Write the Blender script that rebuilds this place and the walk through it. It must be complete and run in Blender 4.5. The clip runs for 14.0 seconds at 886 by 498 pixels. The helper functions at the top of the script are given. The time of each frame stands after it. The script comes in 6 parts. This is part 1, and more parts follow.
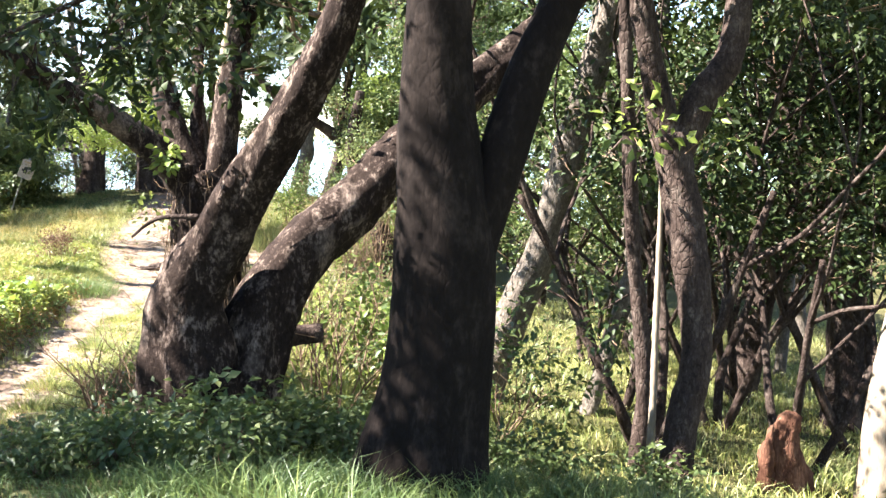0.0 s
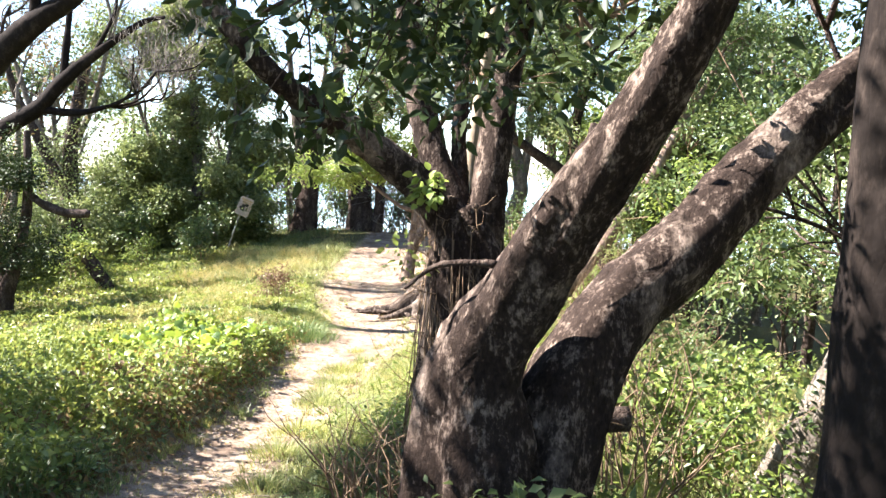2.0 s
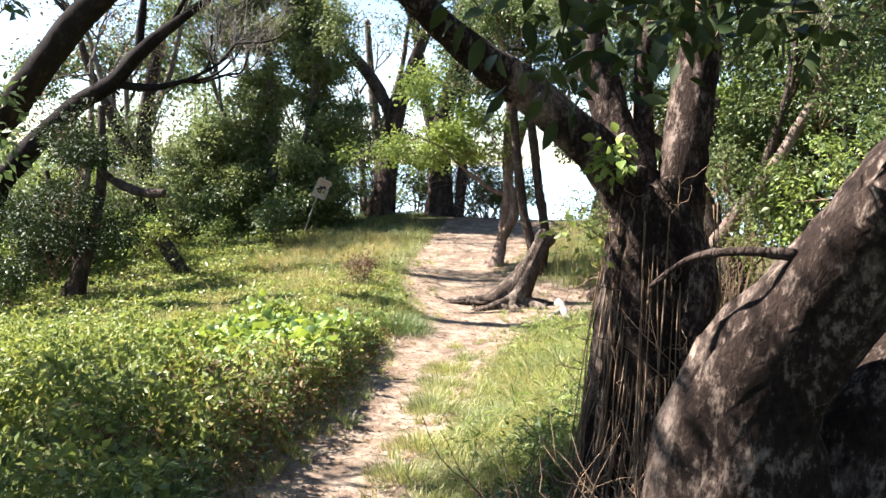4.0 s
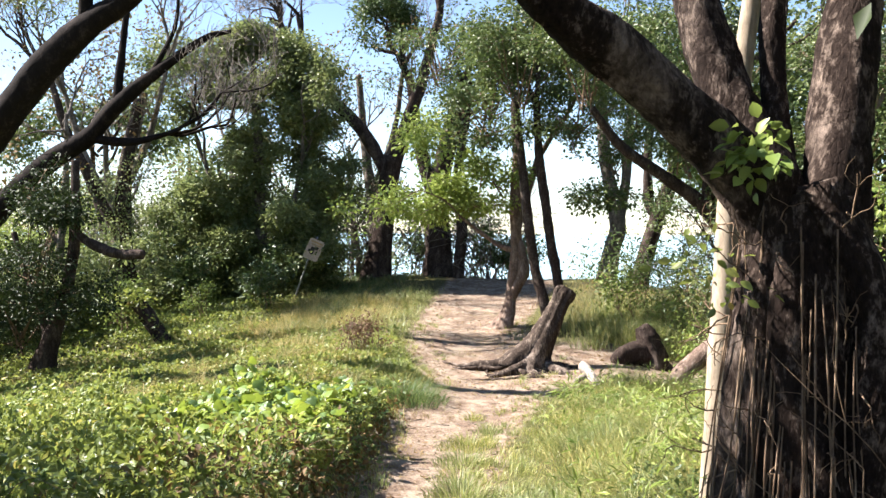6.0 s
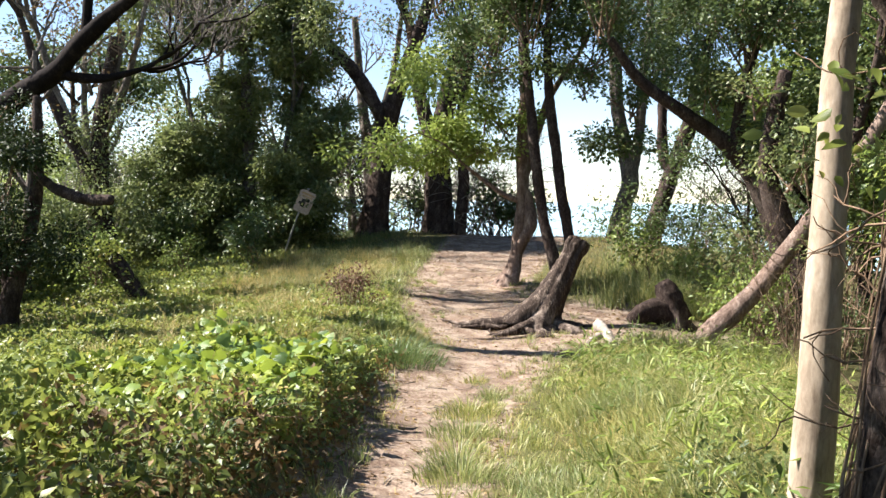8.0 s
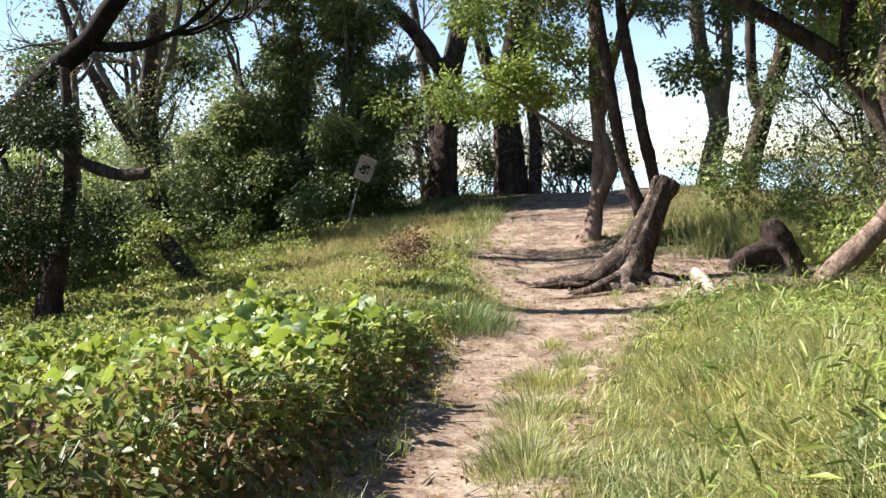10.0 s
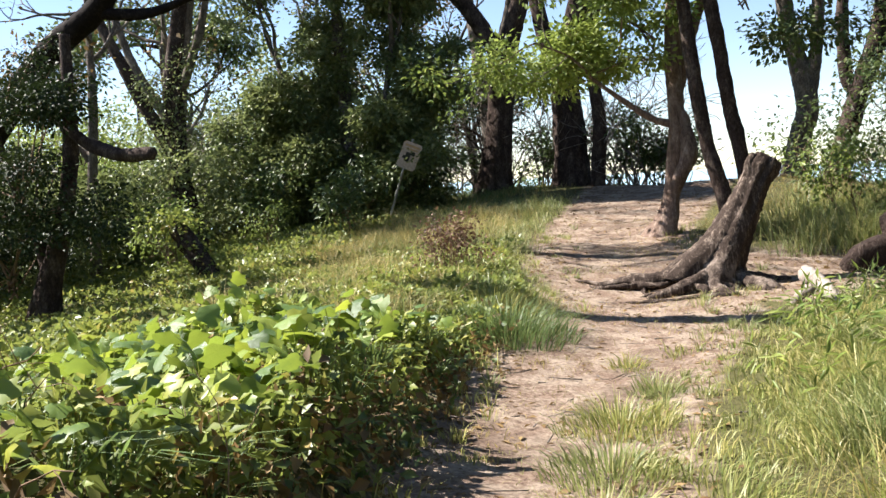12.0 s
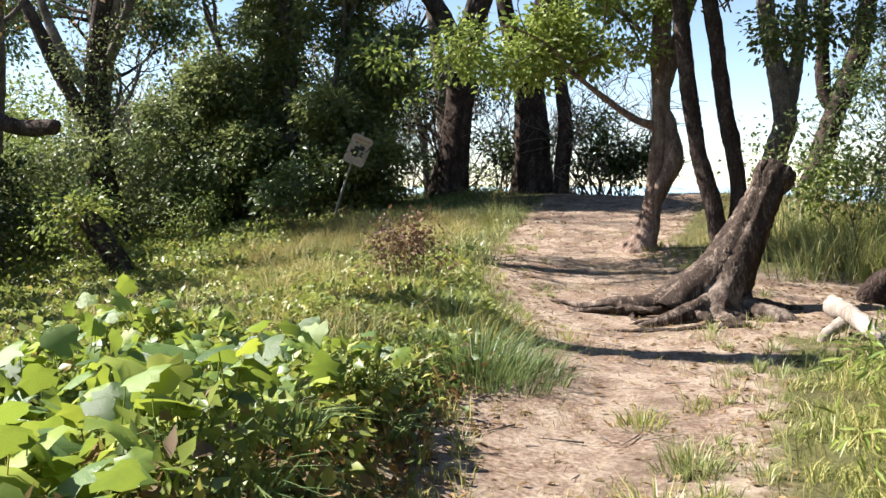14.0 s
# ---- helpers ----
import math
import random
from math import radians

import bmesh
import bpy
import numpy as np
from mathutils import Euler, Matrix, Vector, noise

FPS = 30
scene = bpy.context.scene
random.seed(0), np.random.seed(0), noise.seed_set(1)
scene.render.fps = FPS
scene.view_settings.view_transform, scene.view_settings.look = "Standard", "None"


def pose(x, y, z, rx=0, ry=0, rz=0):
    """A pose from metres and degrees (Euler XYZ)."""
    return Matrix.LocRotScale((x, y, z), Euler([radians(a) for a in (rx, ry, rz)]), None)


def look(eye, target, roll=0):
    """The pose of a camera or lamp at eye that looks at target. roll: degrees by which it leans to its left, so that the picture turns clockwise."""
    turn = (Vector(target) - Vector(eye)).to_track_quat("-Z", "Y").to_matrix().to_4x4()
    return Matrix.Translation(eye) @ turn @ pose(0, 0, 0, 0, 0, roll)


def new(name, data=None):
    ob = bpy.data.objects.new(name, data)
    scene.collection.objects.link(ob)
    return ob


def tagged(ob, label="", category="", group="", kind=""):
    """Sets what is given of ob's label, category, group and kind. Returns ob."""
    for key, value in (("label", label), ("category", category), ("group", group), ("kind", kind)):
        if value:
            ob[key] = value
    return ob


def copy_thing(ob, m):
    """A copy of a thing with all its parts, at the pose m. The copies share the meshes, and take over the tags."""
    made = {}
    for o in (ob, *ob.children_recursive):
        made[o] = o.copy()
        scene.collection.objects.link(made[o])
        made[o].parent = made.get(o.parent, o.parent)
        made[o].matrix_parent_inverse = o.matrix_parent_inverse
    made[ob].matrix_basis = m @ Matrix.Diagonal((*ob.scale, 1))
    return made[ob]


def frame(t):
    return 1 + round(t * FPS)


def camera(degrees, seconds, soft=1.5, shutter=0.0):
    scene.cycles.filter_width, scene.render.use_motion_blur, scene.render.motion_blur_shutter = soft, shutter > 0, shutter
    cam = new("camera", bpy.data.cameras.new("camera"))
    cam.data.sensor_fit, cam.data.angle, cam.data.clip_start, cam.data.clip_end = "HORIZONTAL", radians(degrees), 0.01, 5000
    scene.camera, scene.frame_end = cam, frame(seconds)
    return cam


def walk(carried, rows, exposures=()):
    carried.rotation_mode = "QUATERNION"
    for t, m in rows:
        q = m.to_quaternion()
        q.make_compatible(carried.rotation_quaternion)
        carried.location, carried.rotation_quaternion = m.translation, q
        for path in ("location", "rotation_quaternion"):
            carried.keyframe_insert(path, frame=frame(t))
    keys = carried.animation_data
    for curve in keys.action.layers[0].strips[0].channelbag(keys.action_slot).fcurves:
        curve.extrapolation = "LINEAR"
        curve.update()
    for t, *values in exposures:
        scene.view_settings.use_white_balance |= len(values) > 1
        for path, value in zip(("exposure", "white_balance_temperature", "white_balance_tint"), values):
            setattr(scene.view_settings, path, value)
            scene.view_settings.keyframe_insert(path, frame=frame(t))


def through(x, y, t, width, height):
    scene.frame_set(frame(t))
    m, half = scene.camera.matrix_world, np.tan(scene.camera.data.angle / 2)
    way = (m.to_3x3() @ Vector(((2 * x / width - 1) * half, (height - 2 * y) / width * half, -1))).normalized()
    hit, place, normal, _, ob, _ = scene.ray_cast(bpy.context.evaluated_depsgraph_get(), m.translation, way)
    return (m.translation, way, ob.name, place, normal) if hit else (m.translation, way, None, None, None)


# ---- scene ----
cam = camera(50.0, 14.0)
PATH = [
    (0, (0.584, -0.705, 2.053), (0.595, 1.281, 1.818), 0.8),
    (0.5, (0.247, -0.109, 2.021), (0.224, 1.881, 1.821), 0.9),
    (1, (-0.04, 0.473, 1.994), (-0.184, 2.46, 1.817), 0.7),
    (1.5, (-0.402, 1.057, 1.929), (-0.689, 3.031, 1.782), 0.8),
    (2, (-0.643, 1.471, 1.889), (-1.025, 3.428, 1.736), 1.0),
    (2.5, (-0.954, 1.919, 1.856), (-1.446, 3.848, 1.657), 1.8),
    (3, (-1.229, 2.35, 1.787), (-1.71, 4.281, 1.587), 1.1),
    (3.5, (-1.583, 2.749, 1.731), (-2.103, 4.669, 1.527), 2.9),
    (4, (-1.901, 3.053, 1.703), (-2.402, 4.98, 1.52), 1.4),
    (4.2, (-2.069, 3.238, 1.656), (-2.596, 5.16, 1.483), 1.2),
    (6.3, (-2.914, 5.159, 1.263), (-3.36, 7.109, 1.235), -0.3),
    (6.5, (-2.969, 5.359, 1.188), (-3.385, 7.315, 1.161), -0.4),
    (7, (-3.08, 5.829, 1.074), (-3.465, 7.79, 0.984), 1.5),
    (7.5, (-3.164, 6.281, 1.0), (-3.506, 8.247, 0.871), -0.8),
    (8, (-3.255, 6.819, 0.913), (-3.735, 8.757, 0.803), 0.8),
    (8.5, (-3.34, 7.287, 0.84), (-3.805, 9.225, 0.675), -2.4),
    (9, (-3.386, 7.742, 0.676), (-3.946, 9.655, 0.508), -1.8),
    (9.2, (-3.405, 7.92, 0.634), (-3.986, 9.825, 0.453), -1.9),
    (11.3, (-3.884, 10.688, 0.101), (-4.651, 12.532, -0.015), -3.5),
    (11.5, (-3.977, 10.913, 0.088), (-4.761, 12.748, -0.043), -2.1),
    (12, (-4.218, 11.374, 0.07), (-4.982, 13.216, -0.075), -3.0),
    (12.5, (-4.455, 11.855, 0.058), (-5.211, 13.701, -0.089), -3.8),
    (13, (-4.7, 12.253, -0.014), (-5.442, 14.106, -0.141), -4.0),
    (13.5, (-4.923, 12.74, -0.055), (-5.585, 14.622, -0.204), -3.6),
    (14, (-5.123, 13.268, -0.052), (-5.775, 15.154, -0.189), -0.2),
]
walk(cam, [(t, look(eye, target, roll)) for t, eye, target, roll in PATH], [(t, stops, 6500, 13.5) for t, stops in ((0, 2.98), (1.5, 2.93), (2.5, 2.73), (3.5, 2.36), (4.2, 2.23), (6.3, 2.02), (9, 1.72), (14, 1.68))])

# ---- world and sun ----
SUN_FROM = Vector((-0.97, -0.10, 0.98)).normalized()
world = bpy.data.worlds.new("sky")
scene.world = world
world.use_nodes = True
wn = world.node_tree
sky = wn.nodes.new("ShaderNodeTexSky")
sky.sky_type = "NISHITA"
sky.sun_disc = False
sky.sun_elevation = math.asin(SUN_FROM.z)
sky.sun_rotation = math.atan2(SUN_FROM.x, SUN_FROM.y)
sky.air_density, sky.dust_density, sky.ozone_density = 0.8, 0.0, 1.0
background = wn.nodes["Background"]
background.inputs["Strength"].default_value = 0.068
wn.links.new(sky.outputs[0], background.inputs["Color"])
sun_data = bpy.data.lights.new("sun", "SUN")
sun_data.energy, sun_data.angle, sun_data.color = 5.0, radians(0.55), (1.0, 0.96, 0.90)
sun = new("sun", sun_data)
sun.matrix_world = look(SUN_FROM * 60, (0, 0, 0))

# ---- materials ----


class Nodes:
    """A short way to write node trees."""

    def __init__(self, name):
        self.mat = bpy.data.materials.new(name)
        self.mat.use_nodes = True
        self.tree = self.mat.node_tree
        self.bsdf = self.tree.nodes["Principled BSDF"]
        self.out = self.tree.nodes["Material Output"]

    def add(self, kind):
        return self.tree.nodes.new(kind)

    def link(self, a, b):
        self.tree.links.new(a, b)

    def coords(self, scale):
        tc = self.add("ShaderNodeTexCoord")
        mp = self.add("ShaderNodeMapping")
        mp.inputs["Scale"].default_value = scale
        self.link(tc.outputs["Object"], mp.inputs["Vector"])
        return mp.outputs[0]

    def noise(self, vec, scale, detail=5.0, rough=0.6):
        n = self.add("ShaderNodeTexNoise")
        n.inputs["Scale"].default_value, n.inputs["Detail"].default_value = scale, detail
        n.inputs["Roughness"].default_value = rough
        if vec is not None:
            self.link(vec, n.inputs["Vector"])
        return n.outputs["Fac"]

    def ramp(self, fac, stops):
        r = self.add("ShaderNodeValToRGB")
        while len(r.color_ramp.elements) < len(stops):
            r.color_ramp.elements.new(0.5)
        for e, (p, c) in zip(r.color_ramp.elements, stops):
            e.position, e.color = p, (*c, 1)
        self.link(fac, r.inputs[0])
        return r.outputs[0]

    def mix(self, fac, a, b, blend="MIX"):
        m = self.add("ShaderNodeMix")
        m.data_type, m.blend_type = "RGBA", blend
        for sock, v in ((m.inputs[0], fac), (m.inputs[6], a), (m.inputs[7], b)):
            if isinstance(v, bpy.types.NodeSocket):
                self.link(v, sock)
            elif isinstance(v, tuple):
                sock.default_value = (*v, 1)
            else:
                sock.default_value = v
        return m.outputs[2]

    def bump(self, height, strength, distance):
        b = self.add("ShaderNodeBump")
        b.inputs["Strength"].default_value, b.inputs["Distance"].default_value = strength, distance
        self.link(height, b.inputs["Height"])
        self.link(b.outputs[0], self.bsdf.inputs["Normal"])

    def rough(self, v, spec=0.3):
        self.bsdf.inputs["Roughness"].default_value = v
        self.bsdf.inputs["Specular IOR Level"].default_value = spec


def bark(name, dark, mid, light, stretch=0.45, scale=9.0, depth=0.035, cracks=0.6, mottle=1.7):
    """Bark: grain, cracked plates and pale blotches of lichen."""
    n = Nodes(name)
    v = n.coords((1, 1, stretch))
    fine = n.noise(v, scale * 3.5, 8, 0.72)
    plates = n.noise(v, scale * 0.8, 4, 0.6)
    patch = n.noise(n.coords((1, 1, 0.7)), mottle, 6, 0.68)
    warp = n.add("ShaderNodeVectorMath")
    warp.operation = "MULTIPLY_ADD"
    wn = n.add("ShaderNodeTexNoise")
    wn.inputs["Scale"].default_value = scale * 0.5
    n.link(v, wn.inputs["Vector"])
    n.link(wn.outputs["Color"], warp.inputs[0])
    warp.inputs[1].default_value = (0.16, 0.16, 0.16)
    n.link(v, warp.inputs[2])
    vor = n.add("ShaderNodeTexVoronoi")
    vor.feature = "DISTANCE_TO_EDGE"
    vor.inputs["Scale"].default_value = scale * 2.6
    n.link(warp.outputs[0], vor.inputs["Vector"])
    crack = n.ramp(vor.outputs["Distance"], [(0.0, (0, 0, 0)), (0.16, (1, 1, 1))])
    tone = n.mix(0.45, fine, plates)
    c = n.ramp(tone, [(0.34, dark), (0.52, mid), (0.68, light)])
    c = n.mix(n.ramp(patch, [(0.54, (0, 0, 0)), (0.68, (1, 1, 1))]), c, n.ramp(tone, [(0.36, mid), (0.62, light)]))
    open_cracks = n.mix(cracks, (1.0, 1.0, 1.0), crack)
    n.link(n.mix(1.0, c, n.mix(0.65, (1.0, 1.0, 1.0), open_cracks), "MULTIPLY"), n.bsdf.inputs["Base Color"])
    h = n.mix(0.5, tone, open_cracks)
    n.bump(h, 0.95, depth)
    n.rough(0.9, 0.1)
    return n.mat


def foliage(name, stops, rough=0.42, through=0.35, glow=(0.32, 0.42, 0.05), gloss=0.35):
    """Leaf or grass: colour by island, light passes through the blade."""
    n = Nodes(name)
    geo = n.add("ShaderNodeNewGeometry")
    c = n.ramp(geo.outputs["Random Per Island"], stops)
    grain = n.noise(n.coords((1, 1, 1)), 14.0, 3)
    c = n.mix(n.ramp(grain, [(0.3, (0.0, 0.0, 0.0)), (0.75, (0.45, 0.45, 0.45))]), c, glow)
    patch = n.noise(n.coords((1, 1, 1)), 1.1, 3)
    c = n.mix(n.ramp(patch, [(0.40, (0, 0, 0)), (0.62, (0.6, 0.6, 0.6))]), c, n.mix(1.0, c, (1.35, 1.18, 0.75), "MULTIPLY"))
    c = n.mix(n.ramp(patch, [(0.30, (0.55, 0.55, 0.55)), (0.48, (0, 0, 0))]), c, n.mix(1.0, c, (0.62, 0.80, 0.80), "MULTIPLY"))
    n.link(c, n.bsdf.inputs["Base Color"])
    n.rough(rough, gloss)
    tr = n.add("ShaderNodeBsdfTranslucent")
    n.link(n.mix(0.45, c, glow), tr.inputs["Color"])
    ms = n.add("ShaderNodeMixShader")
    ms.inputs[0].default_value = through
    n.link(n.bsdf.outputs[0], ms.inputs[1])
    n.link(tr.outputs[0], ms.inputs[2])
    n.link(ms.outputs[0], n.out.inputs["Surface"])
    return n.mat


BARK_DARK = bark("bark_dark", (0.016, 0.011, 0.009), (0.060, 0.042, 0.034), (0.17, 0.135, 0.11), 0.5, 9.0, 0.03, 0.45)
# Near-black tones: the deep shade on the trunk is put into the colour.
BARK_SMOOTH_SHADED = bark("bark_smooth_shaded", (0.007, 0.005, 0.004), (0.013, 0.0095, 0.0078), (0.042, 0.031, 0.025), 0.5, 6.0, 0.02, 0.15, 2.4)
# Contrast widened: dark tones carry the stems' shade, pale ones their sunlit look.
BARK_RED = bark("bark_reddish", (0.007, 0.0045, 0.0035), (0.030, 0.020, 0.0155), (0.30, 0.23, 0.185), 0.5, 9.0, 0.055, 0.12)
BARK_GREY = bark("bark_grey", (0.05, 0.042, 0.036), (0.15, 0.125, 0.10), (0.36, 0.31, 0.26), 0.5, 9.0, 0.03, 0.4)
BARK_PALE = bark("bark_pale", (0.16, 0.12, 0.085), (0.34, 0.275, 0.20), (0.52, 0.44, 0.35), 0.3, 6.0, 0.008, 0.12)
WOOD_DRY = bark("wood_weathered", (0.014, 0.010, 0.008), (0.066, 0.048, 0.037), (0.40, 0.32, 0.255), 0.16, 10.0, 0.06, 0.12)
WOOD_RED = bark("wood_rotten_red", (0.045, 0.018, 0.012), (0.15, 0.072, 0.045), (0.32, 0.19, 0.125), 0.2, 12.0, 0.05, 0.2)
WOOD_WHITE = bark("wood_bleached", (0.12, 0.095, 0.075), (0.30, 0.255, 0.21), (0.50, 0.445, 0.385), 0.15, 12.0, 0.02, 0.2)
BARK_TAN = bark("bark_tan", (0.07, 0.045, 0.034), (0.20, 0.14, 0.108), (0.42, 0.33, 0.265), 0.4, 8.0, 0.03, 0.3)
TWIG = bark("twig_bark", (0.06, 0.04, 0.026), (0.20, 0.135, 0.088), (0.42, 0.31, 0.21), 0.3, 14.0, 0.004, 0.0)
TWIG_GREY = bark("twig_grey", (0.06, 0.05, 0.045), (0.17, 0.145, 0.125), (0.36, 0.32, 0.28), 0.3, 14.0, 0.004, 0.0)

LEAF_EVERGREEN = foliage("leaf_evergreen", [(0.0, (0.03, 0.05, 0.022)), (0.5, (0.052, 0.082, 0.034)), (0.9, (0.085, 0.12, 0.05)), (1.0, (0.15, 0.17, 0.085))], 0.42, 0.24, (0.14, 0.20, 0.055))
LEAF_OLIVE = foliage("leaf_olive", [(0.0, (0.06, 0.085, 0.038)), (0.4, (0.11, 0.148, 0.066)), (0.85, (0.18, 0.21, 0.10)), (1.0, (0.26, 0.27, 0.15))], 0.4, 0.38, (0.27, 0.32, 0.11))
# Almost black and dull: canopy shade and backlit silhouette painted into the leaf.
LEAF_SHADED = foliage("leaf_shaded", [(0.0, (0.010, 0.018, 0.008)), (0.5, (0.020, 0.034, 0.014)), (0.9, (0.038, 0.058, 0.022)), (1.0, (0.07, 0.09, 0.035))], 0.5, 0.12, (0.05, 0.075, 0.016), 0.2)
LEAF_MID = foliage("leaf_mid", [(0.0, (0.032, 0.055, 0.024)), (0.5, (0.058, 0.09, 0.035)), (0.9, (0.10, 0.13, 0.055)), (1.0, (0.17, 0.18, 0.09))], 0.44, 0.3, (0.17, 0.23, 0.065))
LEAF_LIGHT = foliage("leaf_light", [(0.0, (0.07, 0.12, 0.03)), (0.5, (0.13, 0.20, 0.05)), (1.0, (0.25, 0.30, 0.09))], 0.42, 0.4, (0.36, 0.44, 0.10))
LEAF_BROWN = foliage("leaf_brown", [(0.0, (0.07, 0.038, 0.018)), (0.5, (0.15, 0.092, 0.045)), (1.0, (0.27, 0.19, 0.095))], 0.7, 0.2, (0.24, 0.17, 0.065))
LEAF_VINE = foliage("leaf_vine", [(0.0, (0.05, 0.09, 0.028)), (0.45, (0.105, 0.155, 0.042)), (0.8, (0.20, 0.24, 0.07)), (0.95, (0.33, 0.33, 0.10)), (1.0, (0.36, 0.21, 0.085))], 0.42, 0.36, (0.36, 0.41, 0.09))
GRASS_TALL = foliage("grass_tall", [(0.0, (0.05, 0.09, 0.026)), (0.35, (0.13, 0.175, 0.052)), (0.7, (0.28, 0.29, 0.11)), (1.0, (0.52, 0.46, 0.26))], 0.42, 0.36, (0.40, 0.43, 0.15))
# Darker copy of the grass, with tree shade put into its colour.
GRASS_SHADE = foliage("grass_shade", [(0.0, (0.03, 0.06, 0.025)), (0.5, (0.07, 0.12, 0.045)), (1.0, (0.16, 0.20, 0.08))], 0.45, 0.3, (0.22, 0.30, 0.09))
GRASS_DRY = foliage("grass_dry", [(0.0, (0.16, 0.15, 0.05)), (0.5, (0.30, 0.25, 0.10)), (1.0, (0.46, 0.38, 0.20))], 0.7, 0.3, (0.42, 0.38, 0.14))


def big_leaf_material():
    n = Nodes("leaf_broad")
    info = n.add("ShaderNodeObjectInfo")
    c = n.ramp(info.outputs["Random"], [(0.0, (0.05, 0.10, 0.035)), (0.45, (0.11, 0.19, 0.05)), (0.8, (0.21, 0.30, 0.06)), (1.0, (0.40, 0.44, 0.07))])
    vein = n.noise(n.coords((1, 1, 1)), 30.0, 4)
    c = n.mix(n.ramp(vein, [(0.4, (0, 0, 0)), (0.8, (0.35, 0.35, 0.35))]), c, (0.26, 0.33, 0.10))
    n.link(c, n.bsdf.inputs["Base Color"])
    n.rough(0.38, 0.5)
    n.bump(vein, 0.4, 0.01)
    tr = n.add("ShaderNodeBsdfTranslucent")
    n.link(n.mix(0.45, c, (0.45, 0.54, 0.04)), tr.inputs["Color"])
    ms = n.add("ShaderNodeMixShader")
    ms.inputs[0].default_value = 0.36
    n.link(n.bsdf.outputs[0], ms.inputs[1])
    n.link(tr.outputs[0], ms.inputs[2])
    n.link(ms.outputs[0], n.out.inputs["Surface"])
    return n.mat


LEAF_BROAD = big_leaf_material()


def ground_material():
    n = Nodes("earth")
    v = n.coords((1, 1, 1))
    at = n.add("ShaderNodeAttribute")
    at.attribute_name = "trodden"
    fine = n.noise(v, 26.0, 8, 0.72)
    mid = n.noise(v, 3.2, 5, 0.62)
    wide = n.noise(v, 0.7, 4, 0.6)
    dirt = n.ramp(fine, [(0.30, (0.055, 0.031, 0.022)), (0.48, (0.175, 0.119, 0.084)), (0.66, (0.35, 0.26, 0.192))])
    dirt = n.mix(n.ramp(mid, [(0.44, (0, 0, 0)), (0.58, (1, 1, 1))]), dirt, n.ramp(fine, [(0.3, (0.16, 0.113, 0.081)), (0.7, (0.44, 0.358, 0.27))]))
    stain = n.noise(v, 1.15, 5, 0.65)
    dirt = n.mix(n.ramp(stain, [(0.50, (0, 0, 0)), (0.64, (0.75, 0.75, 0.75))]), dirt, n.ramp(fine, [(0.3, (0.045, 0.028, 0.02)), (0.7, (0.20, 0.14, 0.10))]))
    soil = n.ramp(fine, [(0.3, (0.035, 0.03, 0.014)), (0.6, (0.11, 0.10, 0.04)), (0.8, (0.22, 0.18, 0.08))])
    soil = n.mix(n.ramp(wide, [(0.4, (0, 0, 0)), (0.65, (0.7, 0.7, 0.7))]), soil, n.ramp(fine, [(0.3, (0.05, 0.055, 0.02)), (0.6, (0.12, 0.12, 0.04)), (0.75, (0.26, 0.22, 0.10))]))
    m = n.add("ShaderNodeMath")
    m.operation = "MULTIPLY_ADD"
    n.link(mid, m.inputs[0])
    m.inputs[1].default_value = 0.7
    n.link(at.outputs["Fac"], m.inputs[2])
    edge = n.ramp(m.outputs[0], [(0.66, (0, 0, 0)), (0.92, (1, 1, 1))])
    n.link(n.mix(edge, soil, dirt), n.bsdf.inputs["Base Color"])
    n.bump(n.mix(0.5, fine, mid), 0.8, 0.05)
    n.rough(0.95, 0.15)
    return n.mat


def water_material():
    n = Nodes("sea_water")
    v = n.coords((0.02, 0.05, 1))
    w = n.noise(v, 2.0, 6, 0.6)
    n.link(n.ramp(w, [(0.3, (0.27, 0.42, 0.47)), (0.7, (0.38, 0.54, 0.58))]), n.bsdf.inputs["Base Color"])
    n.bump(w, 0.4, 1.5)
    n.rough(0.35, 0.5)
    return n.mat


def paint(name, colour, rough=0.55, metal=0.0, wear=0.25):
    n = Nodes(name)
    a = n.noise(n.coords((1, 1, 1)), 22.0, 6, 0.7)
    dim = tuple(c * (1 - wear) for c in colour)
    n.link(n.ramp(a, [(0.35, dim), (0.6, colour)]), n.bsdf.inputs["Base Color"])
    n.bsdf.inputs["Metallic"].default_value = metal
    n.rough(rough, 0.4)
    n.bump(a, 0.15, 0.003)
    return n.mat


EARTH, WATER = ground_material(), water_material()

# ---- mesh tools ----


